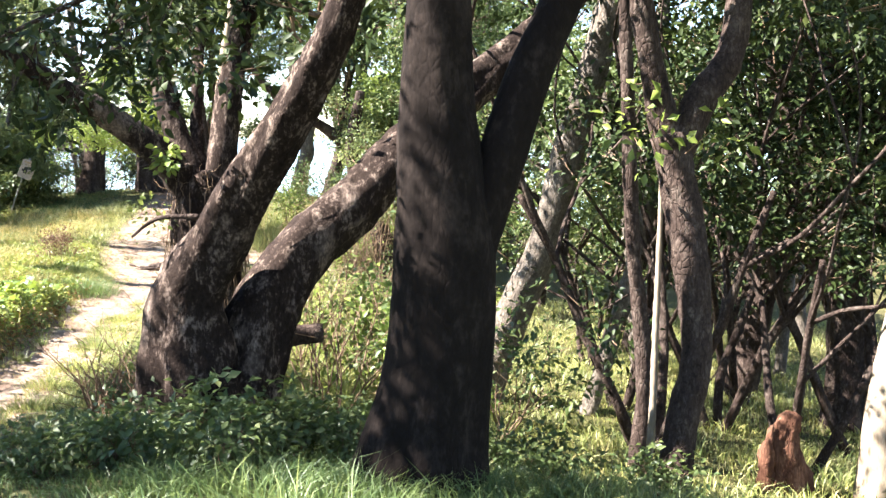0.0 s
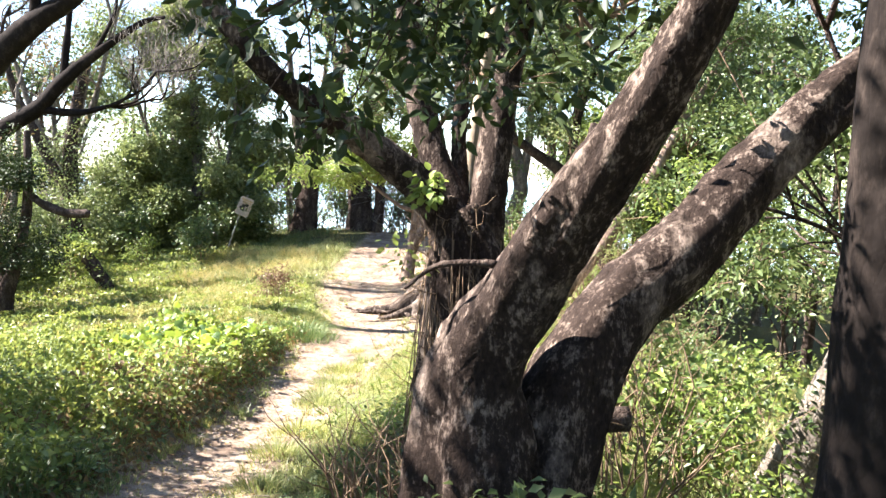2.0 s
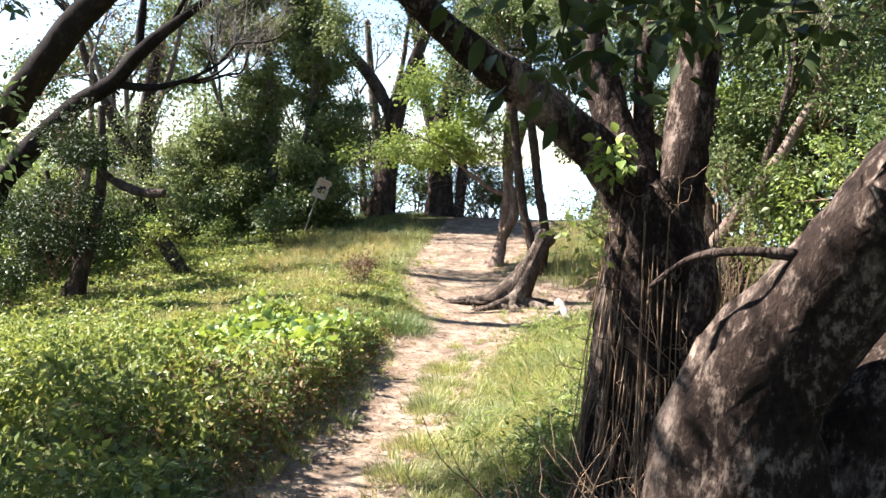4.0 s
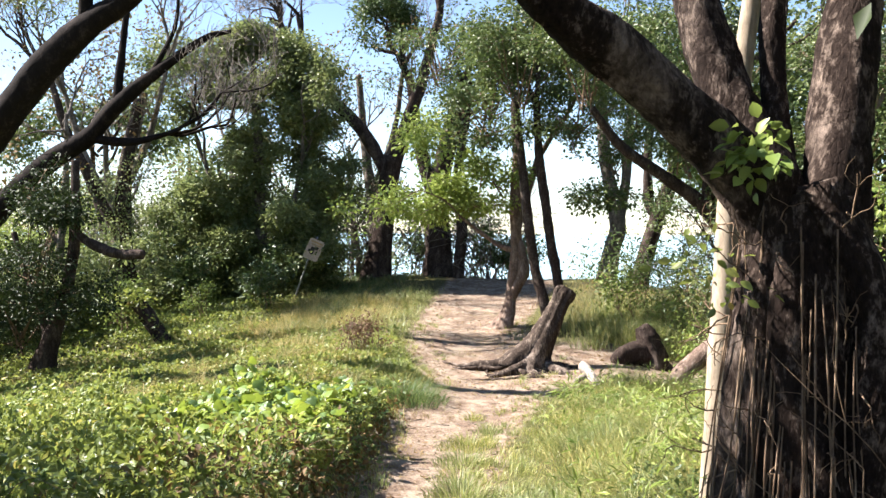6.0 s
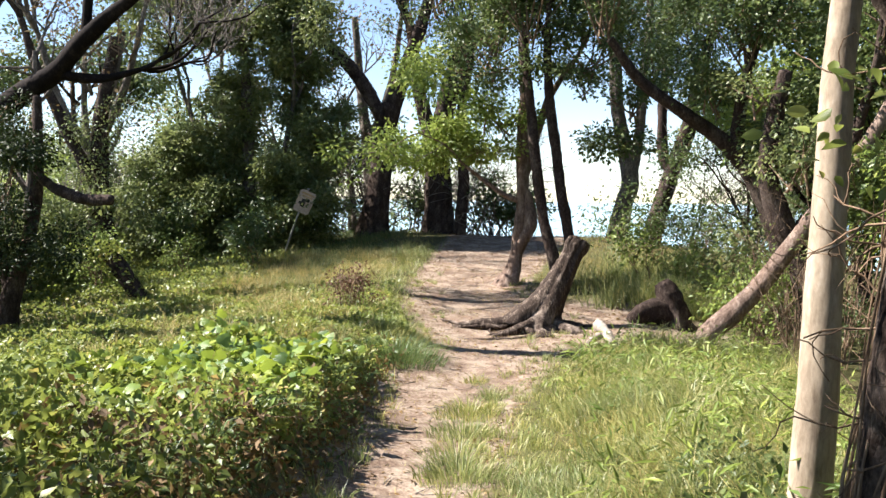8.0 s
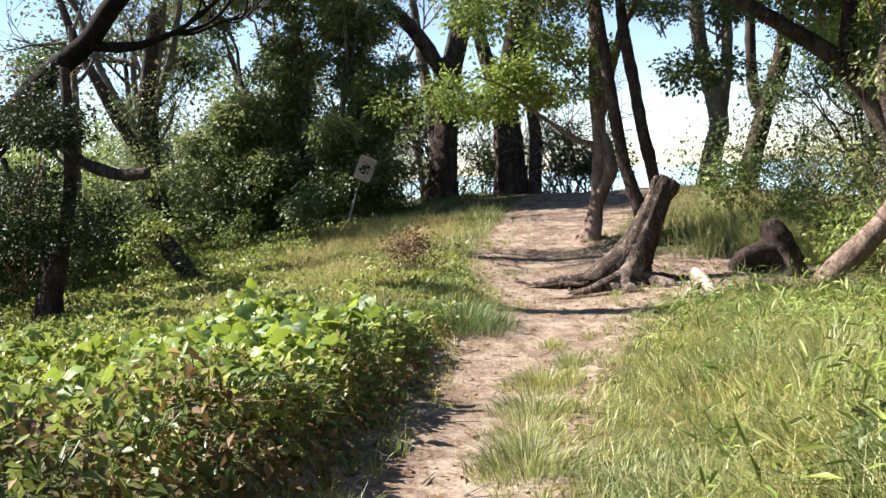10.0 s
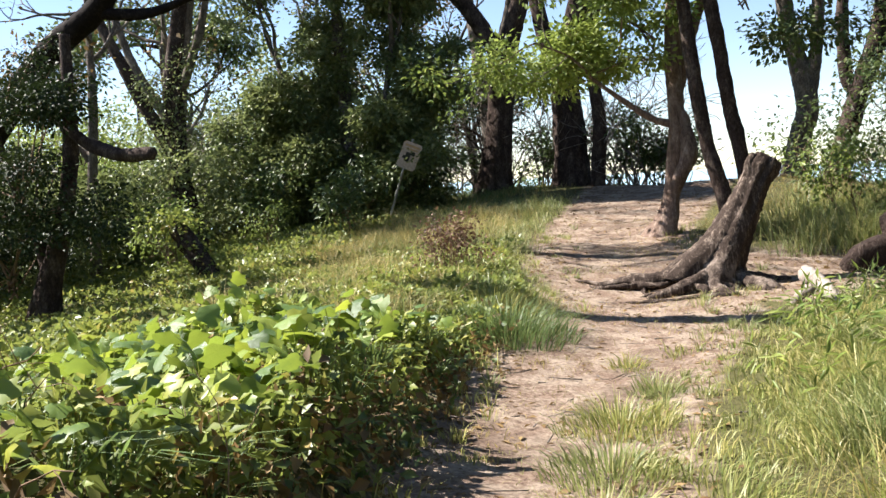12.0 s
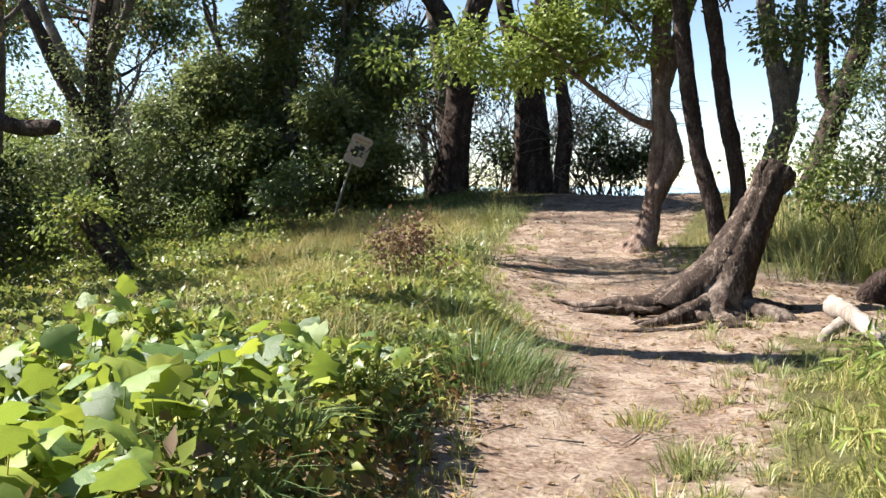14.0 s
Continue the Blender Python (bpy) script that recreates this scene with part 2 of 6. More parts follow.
class Geo:
    """Gathers vertices and faces and makes them into one mesh."""

    def __init__(self):
        self.v, self.q, self.t, self.n = [], [], [], 0

    def put(self, verts, quads=None, tris=None):
        verts = np.asarray(verts, float).reshape(-1, 3)
        if quads is not None and len(quads):
            self.q.append(np.asarray(quads, np.int64).reshape(-1, 4) + self.n)
        if tris is not None and len(tris):
            self.t.append(np.asarray(tris, np.int64).reshape(-1, 3) + self.n)
        self.v.append(verts)
        self.n += len(verts)

    def mesh(self, name, base=(0, 0, 0), smooth=True):
        me = bpy.data.meshes.new(name)
        v = np.concatenate(self.v) - np.asarray(base, float)
        q = np.concatenate(self.q) if self.q else np.zeros((0, 4), np.int64)
        t = np.concatenate(self.t) if self.t else np.zeros((0, 3), np.int64)
        loops = np.concatenate([q.ravel(), t.ravel()])
        starts = np.concatenate([np.arange(len(q)) * 4, len(q) * 4 + np.arange(len(t)) * 3])
        me.vertices.add(len(v))
        me.vertices.foreach_set("co", v.astype(np.float32).ravel())
        me.loops.add(len(loops))
        me.loops.foreach_set("vertex_index", loops.astype(np.int32))
        me.polygons.add(len(starts))
        me.polygons.foreach_set("loop_start", starts.astype(np.int32))
        me.polygons.foreach_set("use_smooth", np.full(len(starts), smooth))
        me.update(calc_edges=True)
        return me

    def tube(self, pts, seg=10, bump=0.06, step=0.5, seed=0, flare=0.0, hollow=False, ridges=0.0):
        """A limb through (x, y, z, radius) points, knotty and closed at its ends."""
        p = np.asarray(pts, float)
        ext = np.vstack([2 * p[0] - p[1], p, 2 * p[-1] - p[-2]])
        rows = []
        for i in range(1, len(ext) - 2):
            a, b, c, d = ext[i - 1:i + 3]
            k = max(2, int(np.linalg.norm(c[:3] - b[:3]) / max(0.03, step * (b[3] + c[3]) / 2)))
            u = (np.arange(k) / k)[:, None]
            rows.append(0.5 * (2 * b + (c - a) * u + (2 * a - 5 * b + 4 * c - d) * u ** 2 + (3 * b - a - 3 * c + d) * u ** 3))
        rows.append(p[-1:])
        r = np.vstack(rows)
        m = len(r)
        tang = np.gradient(r[:, :3], axis=0)
        tang /= np.linalg.norm(tang, axis=1)[:, None] + 1e-9
        side = np.cross(tang[0], (0.31, 0.17, 0.2) if abs(tang[0][2]) > 0.8 else (0, 0, 1))
        side /= np.linalg.norm(side)
        ang = np.arange(seg) / seg * 2 * np.pi
        along = np.concatenate([[0], np.cumsum(np.linalg.norm(np.diff(r[:, :3], axis=0), axis=1))])
        rng = np.random.default_rng(seed + 17)
        ph = rng.uniform(0, 6.28, 6)
        out = np.empty((m, seg, 3))
        for i in range(m):
            side = side - tang[i] * (side @ tang[i])
            side /= np.linalg.norm(side) + 1e-9
            up = np.cross(tang[i], side)
            s = along[i] / max(r[0, 3], 0.02)
            rad = 1 + bump * (np.sin(2 * ang + ph[0] + 0.5 * s) + 0.7 * np.sin(3 * ang + ph[1] - 0.7 * s) + 0.5 * np.sin(5 * ang + ph[2] + 1.3 * s)
                              + 0.6 * np.sin(ph[3] + 1.1 * s) + 0.5 * np.sin(7 * ang + ph[4] + 2.3 * s))
            rad = rad + bump * 0.5 * rng.normal(size=seg)
            if flare:
                rad = rad + flare * np.exp(-along[i] / (1.1 * r[0, 3])) * (0.6 + 0.6 * np.sin(5 * ang + ph[5]))
            if ridges:
                rad = rad + ridges * (np.abs(np.sin(4.5 * ang + ph[2] + 0.25 * s)) - 0.5 + 0.6 * np.abs(np.sin(9 * ang + ph[4] - 0.2 * s)))
            rr = max(r[i, 3], 0.002) * rad
            out[i] = r[i, :3] + np.cos(ang)[:, None] * rr[:, None] * side + np.sin(ang)[:, None] * rr[:, None] * up
        idx = np.arange(m * seg).reshape(m, seg)
        nxt = np.roll(idx, -1, axis=1)
        quads = np.stack([idx[:-1], nxt[:-1], nxt[1:], idx[1:]], -1).reshape(-1, 4)
        verts = out.reshape(-1, 3)
        inward = r[-1, :3] - tang[-1] * (r[-1, 3] * 1.2 if hollow else -r[-1, 3] * 0.25)
        caps = np.vstack([r[0, :3], inward])
        n0 = m * seg
        tris = [(idx[0, (j + 1) % seg], idx[0, j], n0) for j in range(seg)] + [(idx[-1, j], idx[-1, (j + 1) % seg], n0 + 1) for j in range(seg)]
        self.put(np.vstack([verts, caps]), quads, tris)

    def sticks(self, a, b, ra, rb):
        """Many straight thin twigs, three-sided."""
        a, b = np.asarray(a, float), np.asarray(b, float)
        n = len(a)
        if not n:
            return
        d = b - a
        d /= np.linalg.norm(d, axis=1)[:, None] + 1e-9
        ref = np.where(np.abs(d[:, 2:3]) > 0.9, (1.0, 0, 0), (0, 0, 1.0))
        s = np.cross(d, ref)
        s /= np.linalg.norm(s, axis=1)[:, None] + 1e-9
        u = np.cross(d, s)
        ra, rb = np.broadcast_to(ra, n)[:, None], np.broadcast_to(rb, n)[:, None]
        ring = []
        for c, rad in ((a, ra), (b, rb)):
            for k in range(3):
                th = k * 2.0944
                ring.append(c + (s * math.cos(th) + u * math.sin(th)) * rad)
        v = np.stack(ring, 1)
        i = (np.arange(n) * 6)[:, None]
        quads = np.concatenate([i + np.array([k, (k + 1) % 3, 3 + (k + 1) % 3, 3 + k]) for k in range(3)], 0)
        self.put(v, quads)

    def leaves(self, p, axis, normal, length, width, fold=0.18, droop=0.12, fine=False):
        """Pointed leaves folded along the midrib; fine ones have a rounded outline."""
        n = len(p)
        axis = axis / (np.linalg.norm(axis, axis=1)[:, None] + 1e-9)
        side = np.cross(axis, normal)
        side /= np.linalg.norm(side, axis=1)[:, None] + 1e-9
        nor = np.cross(side, axis)
        length, width = np.broadcast_to(length, n)[:, None], np.broadcast_to(width, n)[:, None]
        if fine:
            def at(f, out):
                return p + axis * length * f - nor * length * droop * f * f * 1.6 + side * width * 0.5 * out + nor * width * fold * abs(out)

            v = np.stack([at(0, 0), at(0.35, 0), at(0.7, 0), at(1, 0), at(0.25, 0.85), at(0.5, 1.0), at(0.78, 0.62), at(0.25, -0.85), at(0.5, -1.0), at(0.78, -0.62)], 1)
            i = (np.arange(n) * 10)[:, None]
            tri = [(0, 1, 4), (4, 1, 5), (5, 1, 2), (5, 2, 6), (6, 2, 3), (0, 7, 1), (7, 8, 1), (8, 2, 1), (8, 9, 2), (9, 3, 2)]
            self.put(v, None, np.concatenate([i + np.array(t) for t in tri], 0))
            return
        mid = p + axis * length * 0.45
        v = np.stack([p, mid + side * width / 2 + nor * width * fold, p + axis * length - nor * length * droop, mid - side * width / 2 + nor * width * fold], 1)
        i = (np.arange(n) * 4)[:, None]
        self.put(v, None, np.concatenate([i + np.array([0, 1, 2]), i + np.array([0, 2, 3])], 0))

    def blades(self, p, lean, height, width, rng):
        """Grass blades that bend over."""
        n = len(p)
        height, width = np.broadcast_to(height, n)[:, None], np.broadcast_to(width, n)[:, None]
        th = rng.uniform(0, 6.28, n)
        side = np.stack([np.cos(th), np.sin(th), np.zeros(n)], 1)
        up = np.array([0, 0, 1.0])
        midp = p + up * height * 0.6 + lean * height * 0.28
        tip = p + up * height * 0.92 + lean * height * 0.95
        v = np.stack([p - side * width / 2, p + side * width / 2, midp + side * width * 0.4, midp - side * width * 0.4, tip], 1)
        i = (np.arange(n) * 5)[:, None]
        self.put(v, i + np.array([0, 1, 2, 3]), i + np.array([3, 2, 4]))


def thing(name, base, label, category, group="", kind=""):
    ob = new(name)
    ob.location = base
    ob.empty_display_size = 0.2
    return tagged(ob, label, category, group, kind)


def part(name, geo, material, parent, label="", smooth=True, kind=""):
    base = parent.matrix_basis.translation if parent.parent is None else parent.parent.matrix_basis.translation
    ob = new(name, geo.mesh(name, base, smooth))
    ob.data.materials.append(material)
    ob.parent = parent
    return tagged(ob, label, kind=kind)


def unit(rng, n):
    d = rng.normal(size=(n, 3))
    return d / (np.linalg.norm(d, axis=1)[:, None] + 1e-9)


def spray(geo, twigs, rng, centre, radii, clusters, per, leaf, spread, up=0.35, gap=0.42, slim=0.56, fine=False):
    """Leaf clusters in an uneven mass with gaps, and the twigs that carry them."""
    centre, radii = np.asarray(centre, float), np.asarray(radii, float)
    d = unit(rng, clusters)
    c = centre + d * radii * (rng.uniform(0.12, 1, clusters) ** 0.45)[:, None]
    f = 0.55 / max(0.5, radii.mean() ** 0.6)
    keep = np.array([noise.noise(Vector(q * f + 7.3)) for q in c]) > gap - 0.62
    c, d = c[keep], d[keep]
    if twigs is not None and len(c):
        inner = centre + (c - centre) * rng.uniform(0.35, 0.75, len(c))[:, None] - np.array([0, 0, 0.12]) * radii.mean()
        twigs.sticks(inner, c, 0.006 + 0.004 * radii.mean(), 0.003)
    n = len(c) * per
    if not n:
        return
    cc = np.repeat(c, per, 0)
    p = cc + rng.normal(size=(n, 3)) * spread * np.array([1, 1, 0.7])
    axis = (p - cc) / spread * 0.6 + unit(rng, n) * 0.7 + np.repeat(d, per, 0) * 0.3 + np.array([0, 0, -0.25])
    nor = unit(rng, n) * 0.75 + np.array([0, 0, up + 0.3])
    size = leaf * 1.25 * rng.uniform(0.6, 1.25, n)
    geo.leaves(p, axis, nor, size, size * slim, fine=fine)


def grow(rng, geo, thin, tips, start, way, length, radius, depth, crook=0.35, rise=0.1, forks=(2, 3), least=0.0):
    """A limb that wanders and forks; its last twigs are thin."""
    p, d = np.asarray(start, float), np.asarray(way, float) / np.linalg.norm(way)
    pts = [(*p, radius)]
    k = 4
    for i in range(k):
        d = d + rng.normal(size=3) * crook * 0.5 + np.array([0, 0, rise])
        d /= np.linalg.norm(d)
        p = p + d * length / k
        pts.append((*p, radius * (1 - 0.45 * (i + 1) / k)))
    if radius > 0.016:
        geo.tube(pts, seg=7 if radius > 0.05 else 5, bump=0.05, step=1.6, seed=int(rng.integers(1e6)))
    else:
        a = np.array(pts)
        thin.sticks(a[:-1, :3], a[1:, :3], np.maximum(a[:-1, 3], least), np.maximum(a[1:, 3], least * 0.6))
    if depth <= 0:
        tips.append(p)
        return
    for j in range(int(rng.integers(forks[0], forks[1] + 1))):
        e = d + unit(rng, 1)[0] * 0.85
        at = np.array(pts[int(rng.integers(2, k + 1))][:3])
        grow(rng, geo, thin, tips, at, e, length * rng.uniform(0.55, 0.85), radius * rng.uniform(0.42, 0.62), depth - 1, crook, rise, forks, least)


# ---- the lie of the land ----
PATH_Y = [-30, -8, -0.7, 2.35, 5.4, 7.7, 11, 13.3, 15, 18.5, 22, 25, 29, 37, 45]
PATH_X = [4.0, 1.4, -0.3, -1.8, -3.3, -4.2, -4.95, -5.3, -5.5, -6.1, -6.2, -6.9, -8.1, -8.5, -8.6]
PATH_W = [0.6, 0.6, 0.6, 0.6, 0.6, 0.62, 0.7, 0.72, 0.75, 0.95, 1.2, 1.7, 1.4, 1.9, 2.2]
LAND_Y = [-60, -8, -0.7, 3, 5.4, 7.7, 10.7, 13.3, 16, 18.5, 25, 29.6, 36.8, 39, 44, 60, 120]
LAND_Z = [2.0, 1.2, 0.6, 0.2, -0.25, -0.75, -1.2, -1.4, -1.52, -1.62, -1.45, -1.04, -0.29, -0.4, -2.2, -12, -40]


def off_path(x, y):
    return x - np.interp(y, PATH_Y, PATH_X), np.interp(y, PATH_Y, PATH_W)


def land(x, y):
    x, y = np.asarray(x, float), np.asarray(y, float)
    z = np.interp(y, LAND_Y, LAND_Z)
    d, w = off_path(x, y)
    z = z - 0.10 * np.clip(d - 2.8, 0, 12)
    z = z + 0.24 * np.exp(-((d + 2.8) / 1.5) ** 2) * np.clip((y - 4) / 4, 0, 1) * np.clip((30 - y) / 6, 0, 1)
    z = z + 0.26 * np.exp(-((d - 2.6) / 1.1) ** 2) * np.clip((y - 9) / 3, 0, 1) * np.clip((20 - y) / 4, 0, 1)
    z = z - 0.09 * np.clip(-d - 4, 0, 12)
    rise = np.clip((-d - w + 0.04) / 0.3, 0, 1)
    z = z + 0.27 * rise * rise * (3 - 2 * rise) * np.clip((y - 8.5) / 2, 0, 1) * np.interp(y, [13.8, 16.2, 18.5], [1, 0.55, 0]) * np.clip(1 - 0.7 * (-d - 1.6) / 1.6, 0.3, 1)
    trough = np.clip(1 - np.abs(d) / (w + 0.2), 0, 1)
    return z - 0.05 * trough + 0.02 * np.sin(x * 2.1 + y * 0.7) * np.sin(y * 1.7 - x * 0.6)


def ground():
    xs = np.concatenate([[-4000, -1500, -600, -250, -120, -80, -60, -45], np.arange(-35, -15, 1.0), np.arange(-15, 4, 0.14), np.arange(4, 24, 1.0), [26, 32, 45, 60, 80, 120, 250, 600, 1500, 4000]])
    ys = np.concatenate([[-4000, -1500, -600, -250, -120, -60, -30, -16, -10, -6], np.arange(-4, 24, 0.14), np.arange(24, 46, 0.3), [48, 52, 60, 75, 95, 120, 200]])
    gx, gy = np.meshgrid(xs, ys)
    gz = land(gx, gy)
    d, w = off_path(gx, gy)
    near = (np.abs(gx) < 20) & (gy > -6) & (gy < 46)
    rng = np.random.default_rng(3)
    gz = gz + near * rng.normal(size=gx.shape) * 0.008
    idx = np.arange(gx.size).reshape(gx.shape)
    quads = np.stack([idx[:-1, :-1], idx[:-1, 1:], idx[1:, 1:], idx[1:, :-1]], -1).reshape(-1, 4)
    g = Geo()
    g.put(np.stack([gx, gy, gz], -1), quads)
    me = g.mesh("ground")
    mask = np.clip(0.5 + (w - np.abs(d)) / 0.7, 0, 1)
    bare = np.exp(-((gx + 4.6) / 2.0) ** 2 - ((gy - 25.0) / 2.2) ** 2)
    mask = np.maximum(mask, np.clip(bare * 1.3, 0, 1)) * (np.abs(gx) < 40)
    at = me.attributes.new("trodden", "FLOAT", "POINT")
    at.data.foreach_set("value", mask.ravel().astype(np.float32))
    me.materials.append(EARTH)
    tagged(new("ground", me), "bare pinkish dirt footpath through weedy woodland soil", "ground", kind="structure")
    s = Geo()
    s.put([(-4500, 46, -16), (4500, 46, -16), (4500, 4500, -16), (-4500, 4500, -16)], [(0, 1, 2, 3)])
    sea = new("water", s.mesh("water"))
    sea.data.materials.append(WATER)
    tagged(sea, "pale blue sunlit sea below the wooded crest", "sea", kind="structure")


ground()

# ---- trees and wood near the path ----


def foot(limb):
    x, y = limb[0][0], limb[0][1]
    return (x, y, float(land(x, y)))


def sunk(limb):
    """The same limb, carried down a little into the soil."""
    x, y, z, r = limb[0]
    return [(x, y, min(z, float(land(x, y))) - 0.12, r * 1.08)] + list(limb)


def tree(name, label, limbs, bark_mat, leaf_mat=None, masses=(), leaf=0.09, per=26, spread=0.22, seed=1, seg=14, bump=0.05, flare=0.35, ends=0, gap=0.42, category="tree", bare_depth=3, group="", tip_leaves=5):
    """A tree from its drawn limbs; masses are (x, y, z, rx, ry, rz, clusters)."""
    rng = np.random.default_rng(seed)
    ob = thing(name, foot(limbs[0]), label, category, group)
    wood, thin, tips = Geo(), Geo(), []
    wood.tube(sunk(limbs[0]), seg, bump, 0.45, seed, flare)
    for i, l in enumerate(limbs[1:]):
        wood.tube(l, max(8, seg - 3), bump, 0.5, seed + i + 1)
    for l in limbs[1:] if len(limbs) > 1 else limbs:
        a, b = np.array(l[-2]), np.array(l[-1])
        for k in range(ends):
            grow(rng, wood, thin, tips, b[:3], (b - a)[:3] + unit(rng, 1)[0] * 0.3 * np.linalg.norm((b - a)[:3]), rng.uniform(1.2, 2.2), b[3] * 0.85, bare_depth, least=0.009 if b[1] > 19 else 0.0)
    part("trunk", wood, bark_mat, ob)
    if thin.n:
        part("twig_mass", thin, TWIG_GREY, ob, kind="stuff")
    if leaf_mat is not None:
        crown, twigs = Geo(), Geo()
        for x, y, z, rx, ry, rz, k in masses:
            pads = int(round((rx + ry + rz) * 2.2)) if rx > 0.85 else 1
            if pads == 1:
                spray(crown, twigs, rng, (x, y, z), (rx, ry, rz), k, per, leaf, spread, gap=gap)
                continue
            at = np.array((x, y, z)) + unit(rng, pads) * np.array((rx, ry, rz)) * rng.uniform(0.3, 0.95, pads)[:, None]
            low = np.array((x, y, z - rz * 0.9)) + rng.normal(size=(pads, 3)) * 0.12
            twigs.sticks(low, at, 0.028, 0.01)
            for c in at:
                f = rng.uniform(0.32, 0.55)
                spray(crown, twigs, rng, c, (rx * f, ry * f, rz * f * 0.62), max(2, int(k / pads)), per, leaf, spread, gap=gap)
        for p in tips if tip_leaves else ():
            spray(crown, None, rng, p, (0.5, 0.5, 0.4), tip_leaves, per, leaf, spread, gap=gap)
        if twigs.n:
            part("branchlet_mass", twigs, TWIG, ob, kind="stuff")
        if crown.n:
            part("crown", crown, leaf_mat, ob, kind="stuff")
    return ob


def leaning_tree():
    """The old two-stemmed tree beside the path, with a cut stub and a dead twig."""
    left = [(-1.56, 7.72, -0.5, 0.47), (-1.61, 7.7, -0.04, 0.388), (-1.61, 7.65, 0.63, 0.302), (-1.31, 7.5, 1.14, 0.268), (-1.03, 7.3, 1.62, 0.23), (-0.69, 7.15, 2.11, 0.195), (-0.39, 7.0, 2.59, 0.164), (-0.17, 6.9, 3.07, 0.14), (0.1, 6.8, 4.0, 0.11)]
    right = [(-1.38, 7.85, -0.7, 0.45), (-1.3, 7.9, -0.3, 0.398), (-1.0, 8.05, 0.49, 0.35), (-0.68, 8.3, 0.98, 0.29), (-0.26, 8.6, 1.36, 0.262), (0.27, 8.9, 1.94, 0.23), (0.85, 9.2, 2.5, 0.21), (1.52, 9.6, 3.07, 0.18), (2.3, 10.0, 3.9, 0.14)]
    stub = [(-1.1, 8.5, 0.0, 0.11), (-0.85, 8.8, 0.02, 0.1), (-0.6, 8.9, 0.03, 0.098)]
    ob = tree("leaning_tree", "old dark rough-barked tree with two leaning stems beside the path", [left, right], BARK_RED, LEAF_SHADED,
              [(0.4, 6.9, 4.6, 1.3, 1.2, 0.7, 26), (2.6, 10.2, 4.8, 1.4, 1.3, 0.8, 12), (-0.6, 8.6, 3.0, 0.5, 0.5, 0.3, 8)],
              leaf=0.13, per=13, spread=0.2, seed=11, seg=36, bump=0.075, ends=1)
    g = Geo()
    g.tube(stub, 14, 0.02, 0.5, 5)
    part("stub", g, BARK_DARK, ob, "sawn-off branch stub")
    g = Geo()
    g.tube([(-1.45, 7.4, 1.34, 0.028), (-1.73, 7.4, 1.34, 0.02), (-1.91, 7.5, 1.28, 0.017), (-2.07, 7.5, 1.15, 0.011)], 7, 0.1, 1.0, 6)
    part("dead_twig", g, BARK_DARK, ob)


def front_tree():
    trunk = [(0.45, 5.95, -0.6, 0.49), (0.47, 5.95, -0.3, 0.44), (0.6, 5.95, 0.46, 0.372), (0.64, 5.95, 1.27, 0.352), (0.57, 5.9, 2.21, 0.263), (0.57, 5.85, 2.97, 0.219), (0.61, 5.8, 3.87, 0.186), (0.5, 5.7, 5.2, 0.14)]
    fork = [(0.72, 5.95, 1.0, 0.21), (0.82, 5.95, 1.3, 0.19), (1.01, 6.0, 1.87, 0.169), (1.23, 6.1, 2.54, 0.16), (1.46, 6.2, 3.07, 0.144), (1.85, 6.3, 3.91, 0.12)]
    ob = tree("forked_tree", "smooth brown forked tree trunk, deep shade put into its bark colour", [trunk, fork], BARK_SMOOTH_SHADED, LEAF_SHADED,
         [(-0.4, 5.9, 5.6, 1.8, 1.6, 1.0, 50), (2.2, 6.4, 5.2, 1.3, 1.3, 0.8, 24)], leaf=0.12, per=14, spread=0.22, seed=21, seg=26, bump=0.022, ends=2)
    g, leafs = Geo(), Geo()
    rng = np.random.default_rng(14)
    g.tube([(0.52, 5.8, 3.3, 0.055), (-0.3, 5.8, 3.5, 0.045), (-1.1, 5.9, 3.3, 0.034), (-1.8, 6.0, 3.0, 0.024), (-2.5, 6.1, 2.7, 0.01)], 9, 0.08, 1.2, 7)
    g.tube([(-0.9, 5.88, 3.36, 0.03), (-1.3, 6.2, 3.2, 0.022), (-1.7, 6.5, 2.9, 0.014), (-2.0, 6.7, 2.7, 0.007)], 7, 0.08, 1.4, 8)
    for k in range(40):
        f = rng.uniform(0.0, 1.0)
        fork = k % 3 == 0
        p = (-1.1 - 0.9 * f, 6.05 + 0.6 * f, 3.25 - 0.5 * f) if fork else (-1.1 - 1.2 * f, 5.9 + 0.18 * f, 3.3 - 0.5 * f)
        q = (p[0] - 0.1 + rng.normal() * 0.22, p[1] + rng.normal() * 0.24, p[2] - rng.uniform(0.05, 0.8))
        g.tube([(*p, 0.007), ((p[0] + q[0]) / 2 + 0.05, (p[1] + q[1]) / 2, (p[2] + q[2]) / 2, 0.005), (*q, 0.003)], 5, 0.05, 6.0, k)
        spray(leafs, None, rng, q, (0.2, 0.2, 0.18), 7, 5, 0.08, 0.08, up=0.1, gap=0.0, slim=0.42, fine=True)
    low = part("low_branch", g, BARK_DARK, ob)
    part("foliage", leafs, LEAF_SHADED, low, "small hanging leaves, shade put into their colour", kind="stuff")


